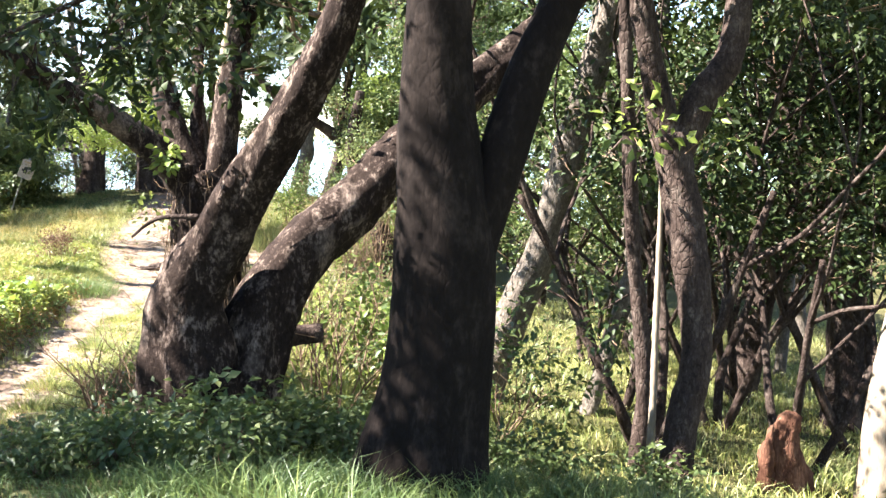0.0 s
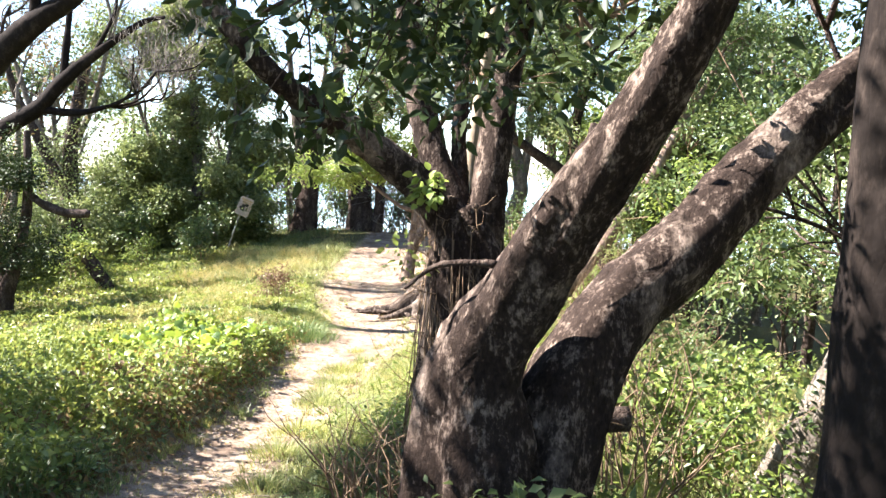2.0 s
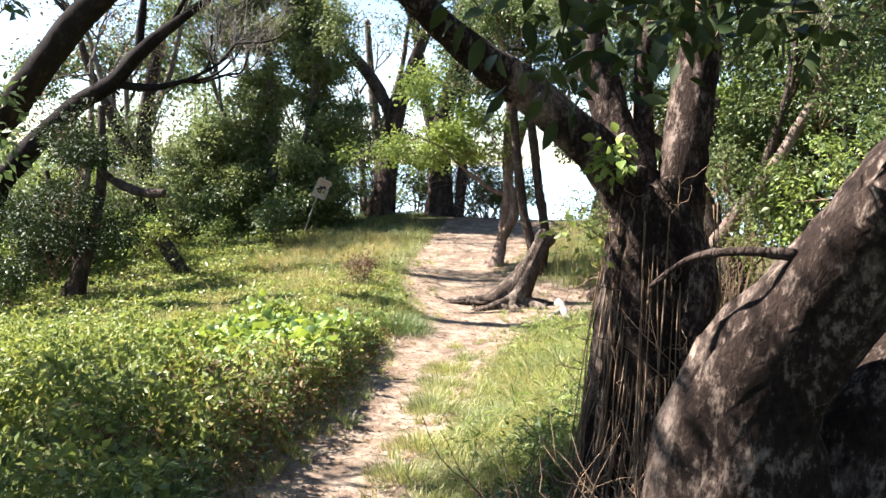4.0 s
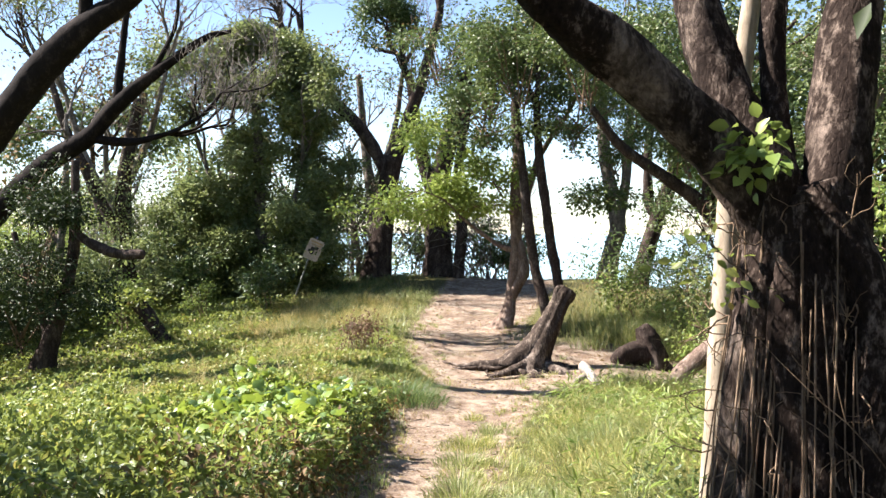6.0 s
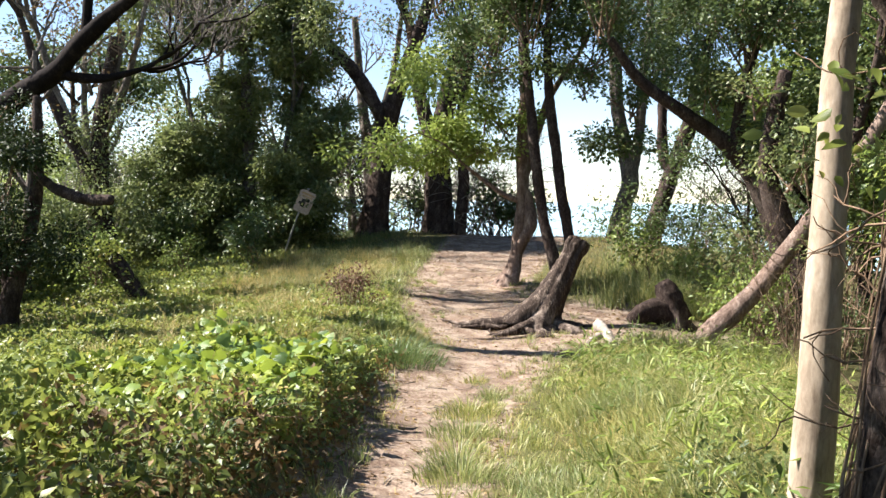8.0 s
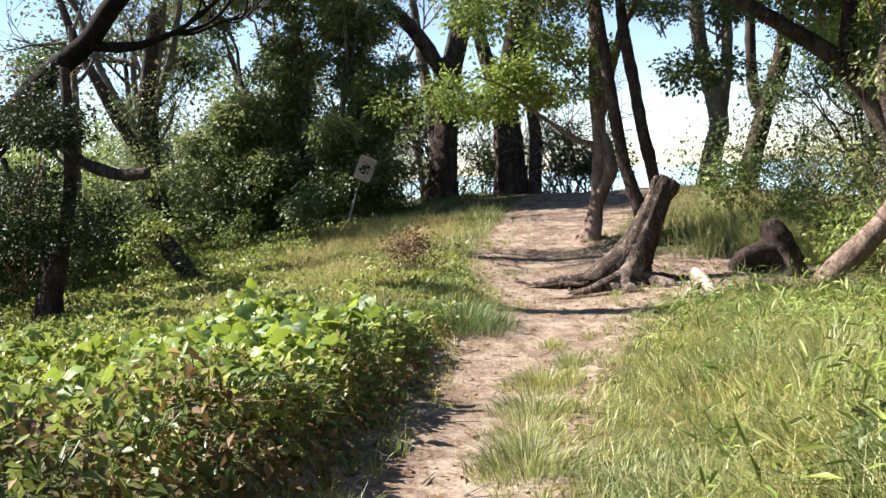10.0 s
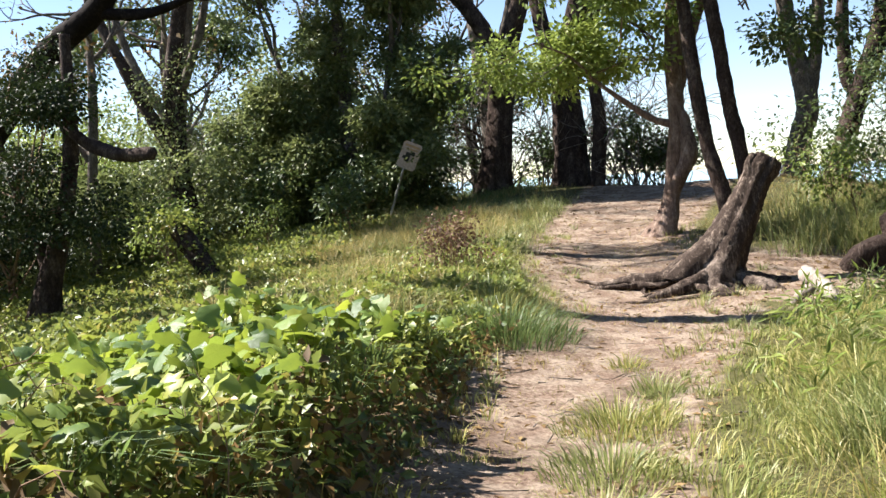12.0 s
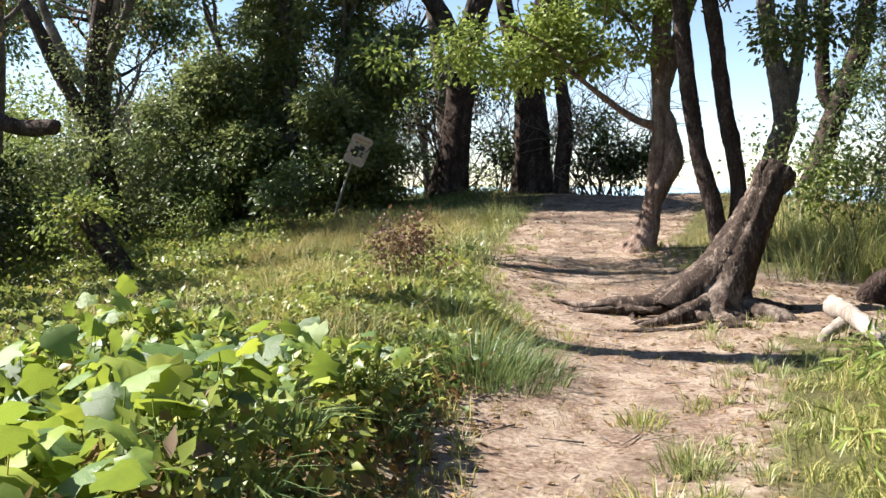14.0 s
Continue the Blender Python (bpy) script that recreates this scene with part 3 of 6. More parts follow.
def vine_tree():
    """The tree wrapped in dry vines, with a long limb over the path."""
    trunk = [(-2.11, 10.4, -1.05, 0.50), (-2.11, 10.4, -0.46, 0.427), (-2.12, 10.4, 0.13, 0.39), (-2.14, 10.4, 0.72, 0.35), (-2.16, 10.4, 1.25, 0.323), (-2.16, 10.4, 1.55, 0.27)]
    limb = [(-2.2, 10.4, 1.15, 0.19), (-2.51, 10.3, 1.69, 0.168), (-2.85, 10.1, 2.02, 0.15), (-3.15, 9.9, 2.28, 0.139), (-3.53, 9.6, 2.55, 0.119), (-3.89, 9.2, 2.95, 0.092), (-4.5, 8.8, 3.9, 0.06)]
    up1 = [(-2.2, 10.45, 1.3, 0.18), (-2.49, 10.6, 1.96, 0.155), (-2.63, 10.7, 2.32, 0.15), (-2.75, 10.8, 2.8, 0.138), (-2.87, 10.9, 3.46, 0.116), (-2.9, 11.0, 4.6, 0.08)]
    short = [(-2.22, 10.55, 1.4, 0.1), (-2.3, 10.7, 2.18, 0.075), (-2.3, 10.8, 2.77, 0.067), (-2.25, 10.9, 3.8, 0.05)]
    up2 = [(-2.07, 10.4, 0.9, 0.2), (-1.98, 10.5, 1.66, 0.171), (-1.94, 10.6, 2.15, 0.166), (-1.86, 10.7, 2.77, 0.153), (-1.73, 10.8, 3.47, 0.124), (-1.5, 10.9, 4.8, 0.09)]
    extra = []
    er = np.random.default_rng(33)
    for a, r0, r1, zt in ((2.6, 0.40, 0.30, 1.5), (3.3, 0.44, 0.3, 1.2), (4.0, 0.42, 0.28, 1.7), (4.7, 0.42, 0.28, 1.3), (5.4, 0.40, 0.27, 1.6), (6.1, 0.38, 0.26, 1.1)):
        z0 = float(land(-2.1, 10.4)) - 0.1
        rad = er.uniform(0.09, 0.15)
        extra.append([(-2.12 + math.cos(a + 0.12 * i * er.normal()) * (r0 + (r1 - r0) * i / 4) * (1.12 if i == 0 else 1), 10.4 + math.sin(a) * (r0 + (r1 - r0) * i / 4), z0 + (zt - z0) * i / 4, rad * (1.25 - 0.13 * i)) for i in range(5)])
    ob = tree("vine_clad_tree", "many-stemmed dark tree hung with dry vines over the path edge", [trunk, limb, up1, short, up2, *extra], BARK_RED, LEAF_SHADED,
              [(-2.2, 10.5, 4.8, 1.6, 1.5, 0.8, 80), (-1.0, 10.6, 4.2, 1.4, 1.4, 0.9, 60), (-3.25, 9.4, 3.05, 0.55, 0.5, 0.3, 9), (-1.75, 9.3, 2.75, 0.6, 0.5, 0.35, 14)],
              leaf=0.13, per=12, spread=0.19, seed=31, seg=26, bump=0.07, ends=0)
    rng = np.random.default_rng(5)
    vines = Geo()
    for k in range(190):
        a = rng.uniform(1.6, 6.6)
        r0 = rng.uniform(0.46, 0.72)
        h = rng.uniform(0.7, 2.6)
        z0 = float(land(-2.1, 10.4)) - 0.05
        twist = rng.uniform(-0.25, 0.25)
        pts = []
        for i in range(6):
            f = i / 5
            rr = r0 + (0.40 - r0) * f + rng.normal() * 0.018
            aa = a + f * twist
            pts.append((-2.12 + math.cos(aa) * rr, 10.4 + math.sin(aa) * rr, z0 + f * h, rng.uniform(0.006, 0.013) * (1 - 0.5 * f)))
        vines.tube(pts, 4, 0.05, 5.0, k)
    for k in range(46):
        a = rng.uniform(2.2, 5.2)
        p = np.array([-2.12 + math.cos(a) * 0.42, 10.4 + math.sin(a) * 0.42, rng.uniform(-0.6, 1.5)])
        grow(rng, vines, vines, [], p, (math.cos(a) * 0.7, math.sin(a) * 0.7, rng.uniform(-0.4, 0.9)), rng.uniform(0.15, 0.36), 0.006, 1, 0.6, 0.0)
    part("vine_tangle", vines, TWIG, ob, "tangle of dry brown climbing vine stems", kind="stuff")
    g = Geo()
    spray(g, None, rng, (-2.44, 10.0, 1.75), (0.1, 0.1, 0.24), 12, 7, 0.07, 0.055, up=0.5, gap=0.0, slim=0.7, fine=True)
    part("sprout", g, LEAF_LIGHT, ob, "bright green sprouting leaves", kind="stuff")
    g = Geo()
    spray(g, None, rng, (-2.7, 10.1, 1.15), (0.22, 0.25, 0.25), 7, 8, 0.055, 0.1, gap=0.0, fine=True)
    part("creeper", g, LEAF_VINE, ob, kind="stuff")


def pale_trunk():
    limb = [(-2.56, 12.1, -1.05, 0.128), (-2.55, 12.1, -0.74, 0.116), (-2.52, 12.1, -0.04, 0.105), (-2.51, 12.1, 0.5, 0.096), (-2.48, 12.15, 1.16, 0.088), (-2.45, 12.2, 1.77, 0.08), (-2.3, 12.3, 3.2, 0.066), (-2.0, 12.4, 5.0, 0.05)]
    ob = tree("pale_tree", "slender pale smooth-barked trunk standing in grass", [limb], BARK_PALE, LEAF_MID, [(-1.9, 12.4, 5.3, 1.3, 1.3, 0.9, 60)], leaf=0.1, per=16, seed=41, seg=18, bump=0.014, flare=0.2, ends=2)


def stump():
    pts = [(-5.85, 24.15, -1.58, 0.43), (-5.76, 24.2, -1.35, 0.37), (-5.59, 24.3, -1.05, 0.275), (-5.38, 24.5, -0.62, 0.2), (-5.19, 24.7, -0.16, 0.16), (-5.09, 24.78, 0.02, 0.175), (-5.03, 24.82, 0.13, 0.15)]
    ob = thing("tree_stump", (-5.8, 24.2, float(land(-5.8, 24.2))), "weathered leaning tree stump with spreading roots on bare dirt", "stump")
    g = Geo()
    g.tube(pts, 44, 0.06, 0.18, 51, 0.5, True, 0.16)
    part("trunk", g, WOOD_DRY, ob)
    g = Geo()
    g.tube([(-5.27, 24.62, -0.1, 0.08), (-5.24, 24.68, 0.1, 0.07), (-5.2, 24.72, 0.2, 0.04)], 10, 0.1, 0.5, 52)
    part("snag", g, WOOD_DRY, ob)
    for k, row in enumerate([[(-5.66, 24.2, 0.46, 0.14), (-5.95, 24.1, 0.24, 0.14), (-6.35, 24.0, 0.1, 0.11), (-6.75, 23.95, 0.08, 0.1), (-7.15, 23.85, 0.02, 0.05)],
                             [(-5.64, 24.15, 0.36, 0.12), (-5.75, 23.85, 0.14, 0.11), (-6.0, 23.5, 0.05, 0.1), (-6.4, 23.2, -0.02, 0.05)],
                             [(-5.62, 24.3, 0.34, 0.13), (-5.35, 24.05, 0.1, 0.1), (-5.05, 23.8, 0.03, 0.09), (-4.8, 23.7, -0.03, 0.04)]]):
        g = Geo()
        g.tube([(x, y, float(land(x, y)) + h, r) for x, y, h, r in row], 18, 0.1, 0.35, 53 + k, 0, False, 0.18)
        part("buttress", g, WOOD_DRY, ob)
    rng = np.random.default_rng(8)
    for k in range(26):
        a = -3.0 + k * 0.2 + rng.normal() * 0.09 if k < 18 else rng.uniform(0.5, 3.4)
        ln = rng.uniform(0.45, 1.6) * (1.15 if k < 7 else 0.8)
        thick = rng.uniform(0.035, 0.08)
        row = []
        for i in range(8):
            f = i / 7
            aa = a + 0.5 * math.sin(f * rng.uniform(3, 5) + k)
            x, y = -5.8 + math.cos(aa) * (0.22 + ln * f), 24.2 + math.sin(aa) * (0.22 + ln * f) * 0.85
            row.append((x, y, float(land(x, y)) + 0.13 * (1 - f) ** 2 + 0.015 + 0.02 * rng.normal() - 0.03 * f, thick * (1 - f) ** 0.8 + 0.01))
        g = Geo()
        g.tube(row, 8, 0.2, 0.8, 60 + k)
        part("root", g, WOOD_DRY, ob)


def small_wood():
    z = float(land(-3.3, 25.6))
    ob = thing("broken_stump", (-3.3, 25.5, z), "dark charred-looking broken stump beside the grass", "stump")
    g = Geo()
    g.tube([(-3.25, 25.5, z - 0.1, 0.3), (-3.3, 25.5, z + 0.3, 0.24), (-3.42, 25.5, z + 0.62, 0.2), (-3.55, 25.5, z + 0.85, 0.12)], 22, 0.12, 0.3, 71, 0.4, True, 0.2)
    part("trunk", g, BARK_DARK, ob)
    g = Geo()
    g.tube([(-3.3, 25.4, z + 0.25, 0.15), (-3.75, 25.3, z + 0.3, 0.2), (-4.1, 25.25, z + 0.05, 0.12)], 14, 0.16, 0.4, 72, 0, False, 0.15)
    part("root", g, BARK_DARK, ob)
    zb = float(land(-4.4, 22.7))
    ob = thing("bleached_log", (-4.4, 22.7, zb), "bleached hollow grey log lying in the grass edge", "log")
    g = Geo()
    g.tube([(-4.02, 21.3, zb + 0.05, 0.045), (-4.2, 22.0, zb + 0.12, 0.06), (-4.4, 22.7, zb + 0.24, 0.085), (-4.55, 23.15, zb + 0.27, 0.1)], 16, 0.06, 0.5, 73, 0, True)
    part("trunk", g, WOOD_WHITE, ob)
    g = Geo()
    g.tube([(-4.4, 22.8, zb + 0.2, 0.08), (-4.62, 22.65, zb + 0.06, 0.05), (-4.68, 22.6, zb - 0.05, 0.04)], 8, 0.08, 0.7, 74)
    part("branch", g, WOOD_WHITE, ob)
    x, y = 4.15, 8.6
    z = float(land(x, y))
    ob = thing("rotten_stump", (x, y, z), "broken red-brown rotten stump on the woodland floor", "stump")
    g = Geo()
    g.tube([(x, y, z - 0.1, 0.24), (x, y, z + 0.25, 0.19), (x - 0.04, y, z + 0.55, 0.16), (x + 0.05, y, z + 0.8, 0.07)], 16, 0.16, 0.35, 75, 0.4)
    part("trunk", g, WOOD_RED, ob)
    g = Geo()
    g.tube([(x - 0.22, y - 0.1, z - 0.08, 0.1), (x - 0.24, y - 0.1, z + 0.4, 0.07), (x - 0.2, y - 0.1, z + 0.7, 0.02)], 9, 0.16, 0.4, 76)
    part("splinter", g, WOOD_RED, ob)
    limb = [(-15.4, 26.9, -1.9, 0.24), (-15.53, 26.9, -1.7, 0.217), (-15.85, 26.9, -1.28, 0.207), (-16.32, 26.9, -0.72, 0.18), (-16.5, 26.9, -0.55, 0.11)]
    ob = thing("mossy_stump", foot(limb), "slanting stump wrapped in yellow-green creeper", "stump")
    g = Geo()
    g.tube(sunk(limb), 14, 0.09, 0.5, 77)
    part("trunk", g, BARK_DARK, ob)
    rng = np.random.default_rng(9)
    g = Geo()
    for q in limb[1:]:
        spray(g, None, rng, q[:3], (0.26, 0.26, 0.3), 26, 8, 0.08, 0.1, gap=0.0, slim=0.7)
    spray(g, None, rng, (-16.6, 26.8, -0.5), (0.45, 0.3, 0.25), 22, 8, 0.09, 0.12, gap=0.0, slim=0.7)
    part("creeper", g, LEAF_VINE, ob, kind="stuff")


def sign():
    x, y = -14.64, 32.9
    z = float(land(x, y))
    ob = thing("warning_sign", (x, y, z), "faded white warning sign on a leaning thin grey pole", "sign")
    top = np.array([-13.78, 32.88, 1.1])
    g = Geo()
    g.tube([(x, y, z - 0.2, 0.03), ((x + top[0]) / 2, y, (z + top[2]) / 2, 0.03), (*top, 0.03)], 10, 0.0, 2.0, 1)
    part("pole", g, paint("pole_grey", (0.34, 0.33, 0.31), 0.5, 0.6), ob)
    c = np.array([-13.87, 32.80, 0.70])
    up = np.array([0.43, 0.0, 0.90])
    up /= np.linalg.norm(up)
    face = np.array([0.42, -0.9, 0.0])
    face -= up * (face @ up)
    face /= np.linalg.norm(face)
    side = np.cross(up, face)

    def plate(name, u0, u1, v0, v1, lift, mat, label="", holder=None):
        bm = bmesh.new()
        bmesh.ops.create_cube(bm, size=1.0)
        bmesh.ops.bevel(bm, geom=bm.edges[:], offset=0.06, segments=2, affect="EDGES")
        for v in bm.verts:
            q = c + side * (u0 + (v.co.x + 0.5) * (u1 - u0)) + up * (v0 + (v.co.y + 0.5) * (v1 - v0)) + face * (lift + v.co.z * 0.008)
            v.co = Vector(q) - ob.location
        me = bpy.data.meshes.new(name)
        bm.to_mesh(me)
        bm.free()
        me.materials.append(mat)
        o = new(name, me)
        o.parent = holder or ob
        if label:
            o["label"] = label
        return o

    white = paint("sign_white", (0.50, 0.40, 0.34), 0.6, 0, 0.3)
    black = paint("sign_black", (0.03, 0.03, 0.03), 0.5)
    yellow = paint("sign_ochre", (0.45, 0.30, 0.16), 0.5)
    panel = plate("panel", -0.24, 0.24, -0.34, 0.34, 0.0, white, "faded white metal panel")
    plate("pictogram", -0.10, 0.02, -0.16, 0.08, 0.009, black, "", panel)
    plate("pictogram", -0.16, -0.02, -0.10, -0.02, 0.0095, black, "", panel)
    plate("pictogram", 0.0, 0.12, 0.02, 0.12, 0.009, black, "", panel)
    plate("text_bar", -0.18, 0.2, 0.22, 0.27, 0.009, yellow, "", panel)
    plate("text_bar", -0.14, 0.17, 0.15, 0.18, 0.009, yellow, "", panel)


leaning_tree()
front_tree()
vine_tree()
pale_trunk()
stump()
small_wood()
sign()

# ---- trees round the clearing ----
tree("forked_path_tree", "slim reddish tree with a knotted loop in its trunk", [
    [(-7.14, 28.9, -1.18, 0.30), (-7.08, 28.9, -0.98, 0.22), (-7.0, 28.9, -0.74, 0.185), (-6.94, 28.9, -0.34, 0.149), (-6.83, 28.9, 0.73, 0.148), (-6.84, 28.9, 1.91, 0.147), (-6.81, 28.9, 3.26, 0.13), (-6.9, 28.9, 4.6, 0.1)],
    [(-6.96, 28.9, -0.45, 0.13), (-6.76, 28.8, -0.06, 0.128), (-6.60, 28.8, 0.31, 0.145), (-6.69, 28.9, 0.87, 0.118), (-6.8, 29.0, 1.42, 0.118), (-6.3, 29.1, 3.2, 0.09)],
    [(-6.85, 28.9, 0.84, 0.079), (-7.2, 28.7, 0.96, 0.064), (-7.64, 28.5, 1.28, 0.049), (-8.14, 28.2, 1.7, 0.034)]],
    BARK_TAN, LEAF_LIGHT, [(-8.3, 28.4, 2.3, 1.15, 0.9, 0.5, 90), (-9.0, 28.3, 1.9, 0.8, 0.7, 0.35, 40), (-7.3, 28.7, 2.9, 0.9, 0.8, 0.5, 50)], leaf=0.093, per=40, spread=0.17, seed=81, seg=14, ends=1)
tree("twin_stemmed_tree", "slim tree with two bare parting stems behind the stump", [
    [(-5.72, 27.8, -1.3, 0.18), (-5.8, 27.8, -1.06, 0.15), (-5.94, 27.8, -0.37, 0.127), (-6.19, 27.8, 0.56, 0.126), (-6.39, 27.8, 1.94, 0.118), (-6.54, 27.8, 3.21, 0.109), (-6.7, 27.8, 4.48, 0.082)],
    [(-5.72, 27.9, -1.25, 0.15), (-5.58, 27.9, -0.21, 0.122), (-5.79, 27.9, 0.98, 0.122), (-5.95, 27.9, 2.08, 0.118), (-6.11, 27.9, 3.17, 0.109), (-6.18, 27.9, 4.42, 0.081)]],
    BARK_DARK, LEAF_MID, [(-7.6, 29, 5.3, 2.2, 1.9, 1.3, 170), (-9.0, 29.2, 6.2, 1.6, 1.5, 1.1, 90), (-8.4, 28.6, 4.2, 0.9, 0.8, 0.5, 40), (-6.6, 27.8, 5.6, 2.0, 1.9, 1.4, 190), (-5.9, 29.0, 6.4, 2.0, 1.6, 1.0, 120), (-5.2, 28.2, 4.6, 1.7, 1.6, 1.0, 170), (-4.7, 28.2, 2.2, 0.8, 0.7, 0.3, 34), (-4.2, 28.4, 3.2, 0.9, 0.9, 0.5, 50), (-7.4, 27.6, 4.2, 1.3, 1.2, 0.7, 90)], leaf=0.086, per=44, spread=0.16, seed=82, seg=12, ends=2, gap=0.55)
tree("crest_tree", "dark forked tree standing at the wooded crest", [
    [(-13.04, 36.6, -0.38, 0.447), (-12.82, 36.6, 1.18, 0.388), (-12.6, 36.6, 3.11, 0.36), (-12.44, 36.6, 3.88, 0.35)],
    [(-12.5, 36.6, 3.4, 0.29), (-12.03, 36.6, 4.83, 0.25), (-11.41, 36.6, 6.54, 0.192), (-10.8, 36.6, 8.8, 0.134)],
    [(-12.6, 36.6, 3.2, 0.26), (-13.58, 36.4, 4.86, 0.213), (-14.71, 36.2, 6.03, 0.194), (-15.44, 36.0, 7.18, 0.135)]],
    BARK_DARK, LEAF_BROWN, [(-11.8, 36.8, 7.6, 2.2, 1.8, 1.6, 30), (-14.5, 36.2, 7.2, 1.8, 1.6, 1.2, 26)], leaf=0.090, per=24, spread=0.32, seed=83, ends=4, bare_depth=5, tip_leaves=0)
tree("crest_tree", "stout dark twin-trunked tree at the wooded crest", [
    [(-11.01, 37.5, -0.3, 0.52), (-11.03, 37.5, 1.18, 0.454), (-11.08, 37.5, 2.62, 0.398), (-10.65, 37.5, 4.56, 0.305), (-10.04, 37.5, 6.62, 0.24)],
    [(-11.05, 37.5, 2.0, 0.3), (-11.7, 37.5, 4.2, 0.22), (-12.1, 37.5, 6.6, 0.16)]],
    BARK_DARK, LEAF_MID, [(-10.2, 37.5, 7.8, 2.6, 1.8, 1.4, 60), (-12, 37.6, 6.8, 1.8, 1.5, 1.0, 34), (-9.3, 37.6, 4.8, 1.2, 1.0, 0.6, 20)], leaf=0.101, per=36, spread=0.20, seed=84, ends=2)
tree("crest_tree", "thin straight dark tree at the wooded crest", [
    [(-10.16, 36.9, -0.4, 0.22), (-10.05, 36.9, 1.49, 0.177), (-10.21, 36.9, 3.24, 0.158), (-9.85, 36.9, 5.47, 0.122)]],
    BARK_DARK, LEAF_MID, [(-9.7, 36.9, 6.1, 1.6, 1.3, 1.0, 40), (-9.6, 37.4, 1.6, 0.8, 0.7, 0.6, 30)], leaf=0.093, per=36, spread=0.19, seed=85, ends=2)
tree("seaside_tree", "grey-brown tree forked low before the sea", [
    [(-5.30, 38.64, -0.63, 0.356), (-5.01, 38.64, 0.81, 0.285), (-4.84, 38.64, 1.67, 0.279), (-5.30, 38.64, 3.81, 0.230), (-5.44, 38.64, 5.74, 0.195), (-5.76, 38.64, 7.84, 0.156)],
    [(-4.91, 38.64, 1.26, 0.223), (-4.58, 38.64, 3.08, 0.177), (-4.50, 38.64, 4.80, 0.140), (-4.31, 38.64, 7.01, 0.105)]],
    BARK_GREY, LEAF_EVERGREEN, [(-5.6, 36.8, 7.0, 3.0, 1.8, 1.8, 300), (-4.3, 36.5, 5.0, 1.6, 1.2, 0.8, 80), (-6.2, 36.4, 4.6, 1.3, 1.0, 0.6, 50)], leaf=0.093, per=40, spread=0.19, seed=86, ends=2)
tree("seaside_tree", "dark tree with crooked spreading limbs before the sea", [
    [(-4.22, 41.10, -0.66, 0.365), (-3.81, 41.10, 0.95, 0.304), (-3.47, 41.10, 2.07, 0.296), (-3.03, 41.10, 3.36, 0.263), (-2.70, 41.10, 5.18, 0.205), (-2.16, 41.10, 7.32, 0.166)],
    [(-3.52, 41.10, 1.90, 0.228), (-3.84, 41.10, 2.46, 0.189), (-3.91, 41.10, 4.16, 0.170), (-3.77, 41.10, 5.99, 0.131)]],
    BARK_DARK, LEAF_EVERGREEN, [(-2.4, 41, 7.0, 3.2, 2.0, 2.0, 300), (-3.9, 40.6, 6.0, 1.6, 1.4, 1.0, 90), (-1.4, 40.5, 4.2, 1.8, 1.4, 1.2, 120)], leaf=0.093, per=40, spread=0.19, seed=87, ends=2)
tree("fallen_tree", "pale tan sunlit trunk slanting out of a thicket", [
    [(-2.75, 23.68, -1.45, 0.19), (-2.63, 23.7, -1.31, 0.18), (-1.92, 23.9, -0.59, 0.165), (-1.08, 24.1, 0.56, 0.15), (-0.25, 24.3, 1.78, 0.13), (0.5, 24.5, 3.2, 0.11)]],
    BARK_TAN, LEAF_MID, [(0.6, 24.5, 3.8, 1.9, 1.6, 1.3, 160), (-0.2, 24.2, 1.4, 0.9, 0.8, 0.8, 70)], leaf=0.078, per=40, spread=0.17, seed=88, ends=2, flare=0.1)
tree("bowed_tree", "dark tree bowed across the clearing from the thicket", [
    [(-0.9, 27.0, -2.0, 0.38), (-1.02, 27.0, -0.76, 0.28), (-1.65, 26.8, 1.04, 0.2), (-2.28, 26.6, 1.94, 0.165), (-3.12, 26.2, 2.55, 0.14), (-4.04, 25.8, 3.21, 0.11), (-4.62, 25.4, 3.97, 0.08)],
    [(-2.2, 26.6, 1.8, 0.15), (-2.1, 26.5, 3.0, 0.12), (-1.8, 26.4, 4.4, 0.09)]],
    BARK_DARK, LEAF_MID, [(-4.6, 25.4, 4.8, 1.7, 1.6, 0.9, 150), (-2.0, 26.4, 5.0, 2.2, 1.8, 1.5, 280), (-2.6, 26.2, 3.3, 1.2, 0.9, 0.7, 80), (-1.0, 25.6, 2.2, 1.2, 1.0, 0.9, 110)], leaf=0.078, per=40, spread=0.17, seed=89, ends=2)
tree("thicket_tree", "dark bent trunk in a leafy thicket", [
    [(-0.75, 24.9, -1.7, 0.3), (-1.05, 24.9, -0.3, 0.25), (-1.5, 24.8, 0.6, 0.21), (-1.75, 24.7, 1.6, 0.18), (-1.5, 24.6, 3.2, 0.12)],
    [(-1.3, 24.85, 0.2, 0.16), (-0.6, 24.7, 1.2, 0.13), (-0.2, 24.5, 2.6, 0.09)]],
    BARK_DARK, LEAF_OLIVE, [(-1.2, 24.1, 1.9, 1.0, 0.8, 0.8, 50), (-0.6, 24.0, 0.4, 0.9, 0.7, 0.8, 70), (-1.9, 24.3, 2.9, 1.0, 0.8, 0.6, 30), (-2.0, 24.4, 0.2, 0.5, 0.5, 0.6, 26)], leaf=0.07, per=24, spread=0.17, seed=98, ends=3, bare_depth=4, tip_leaves=2)
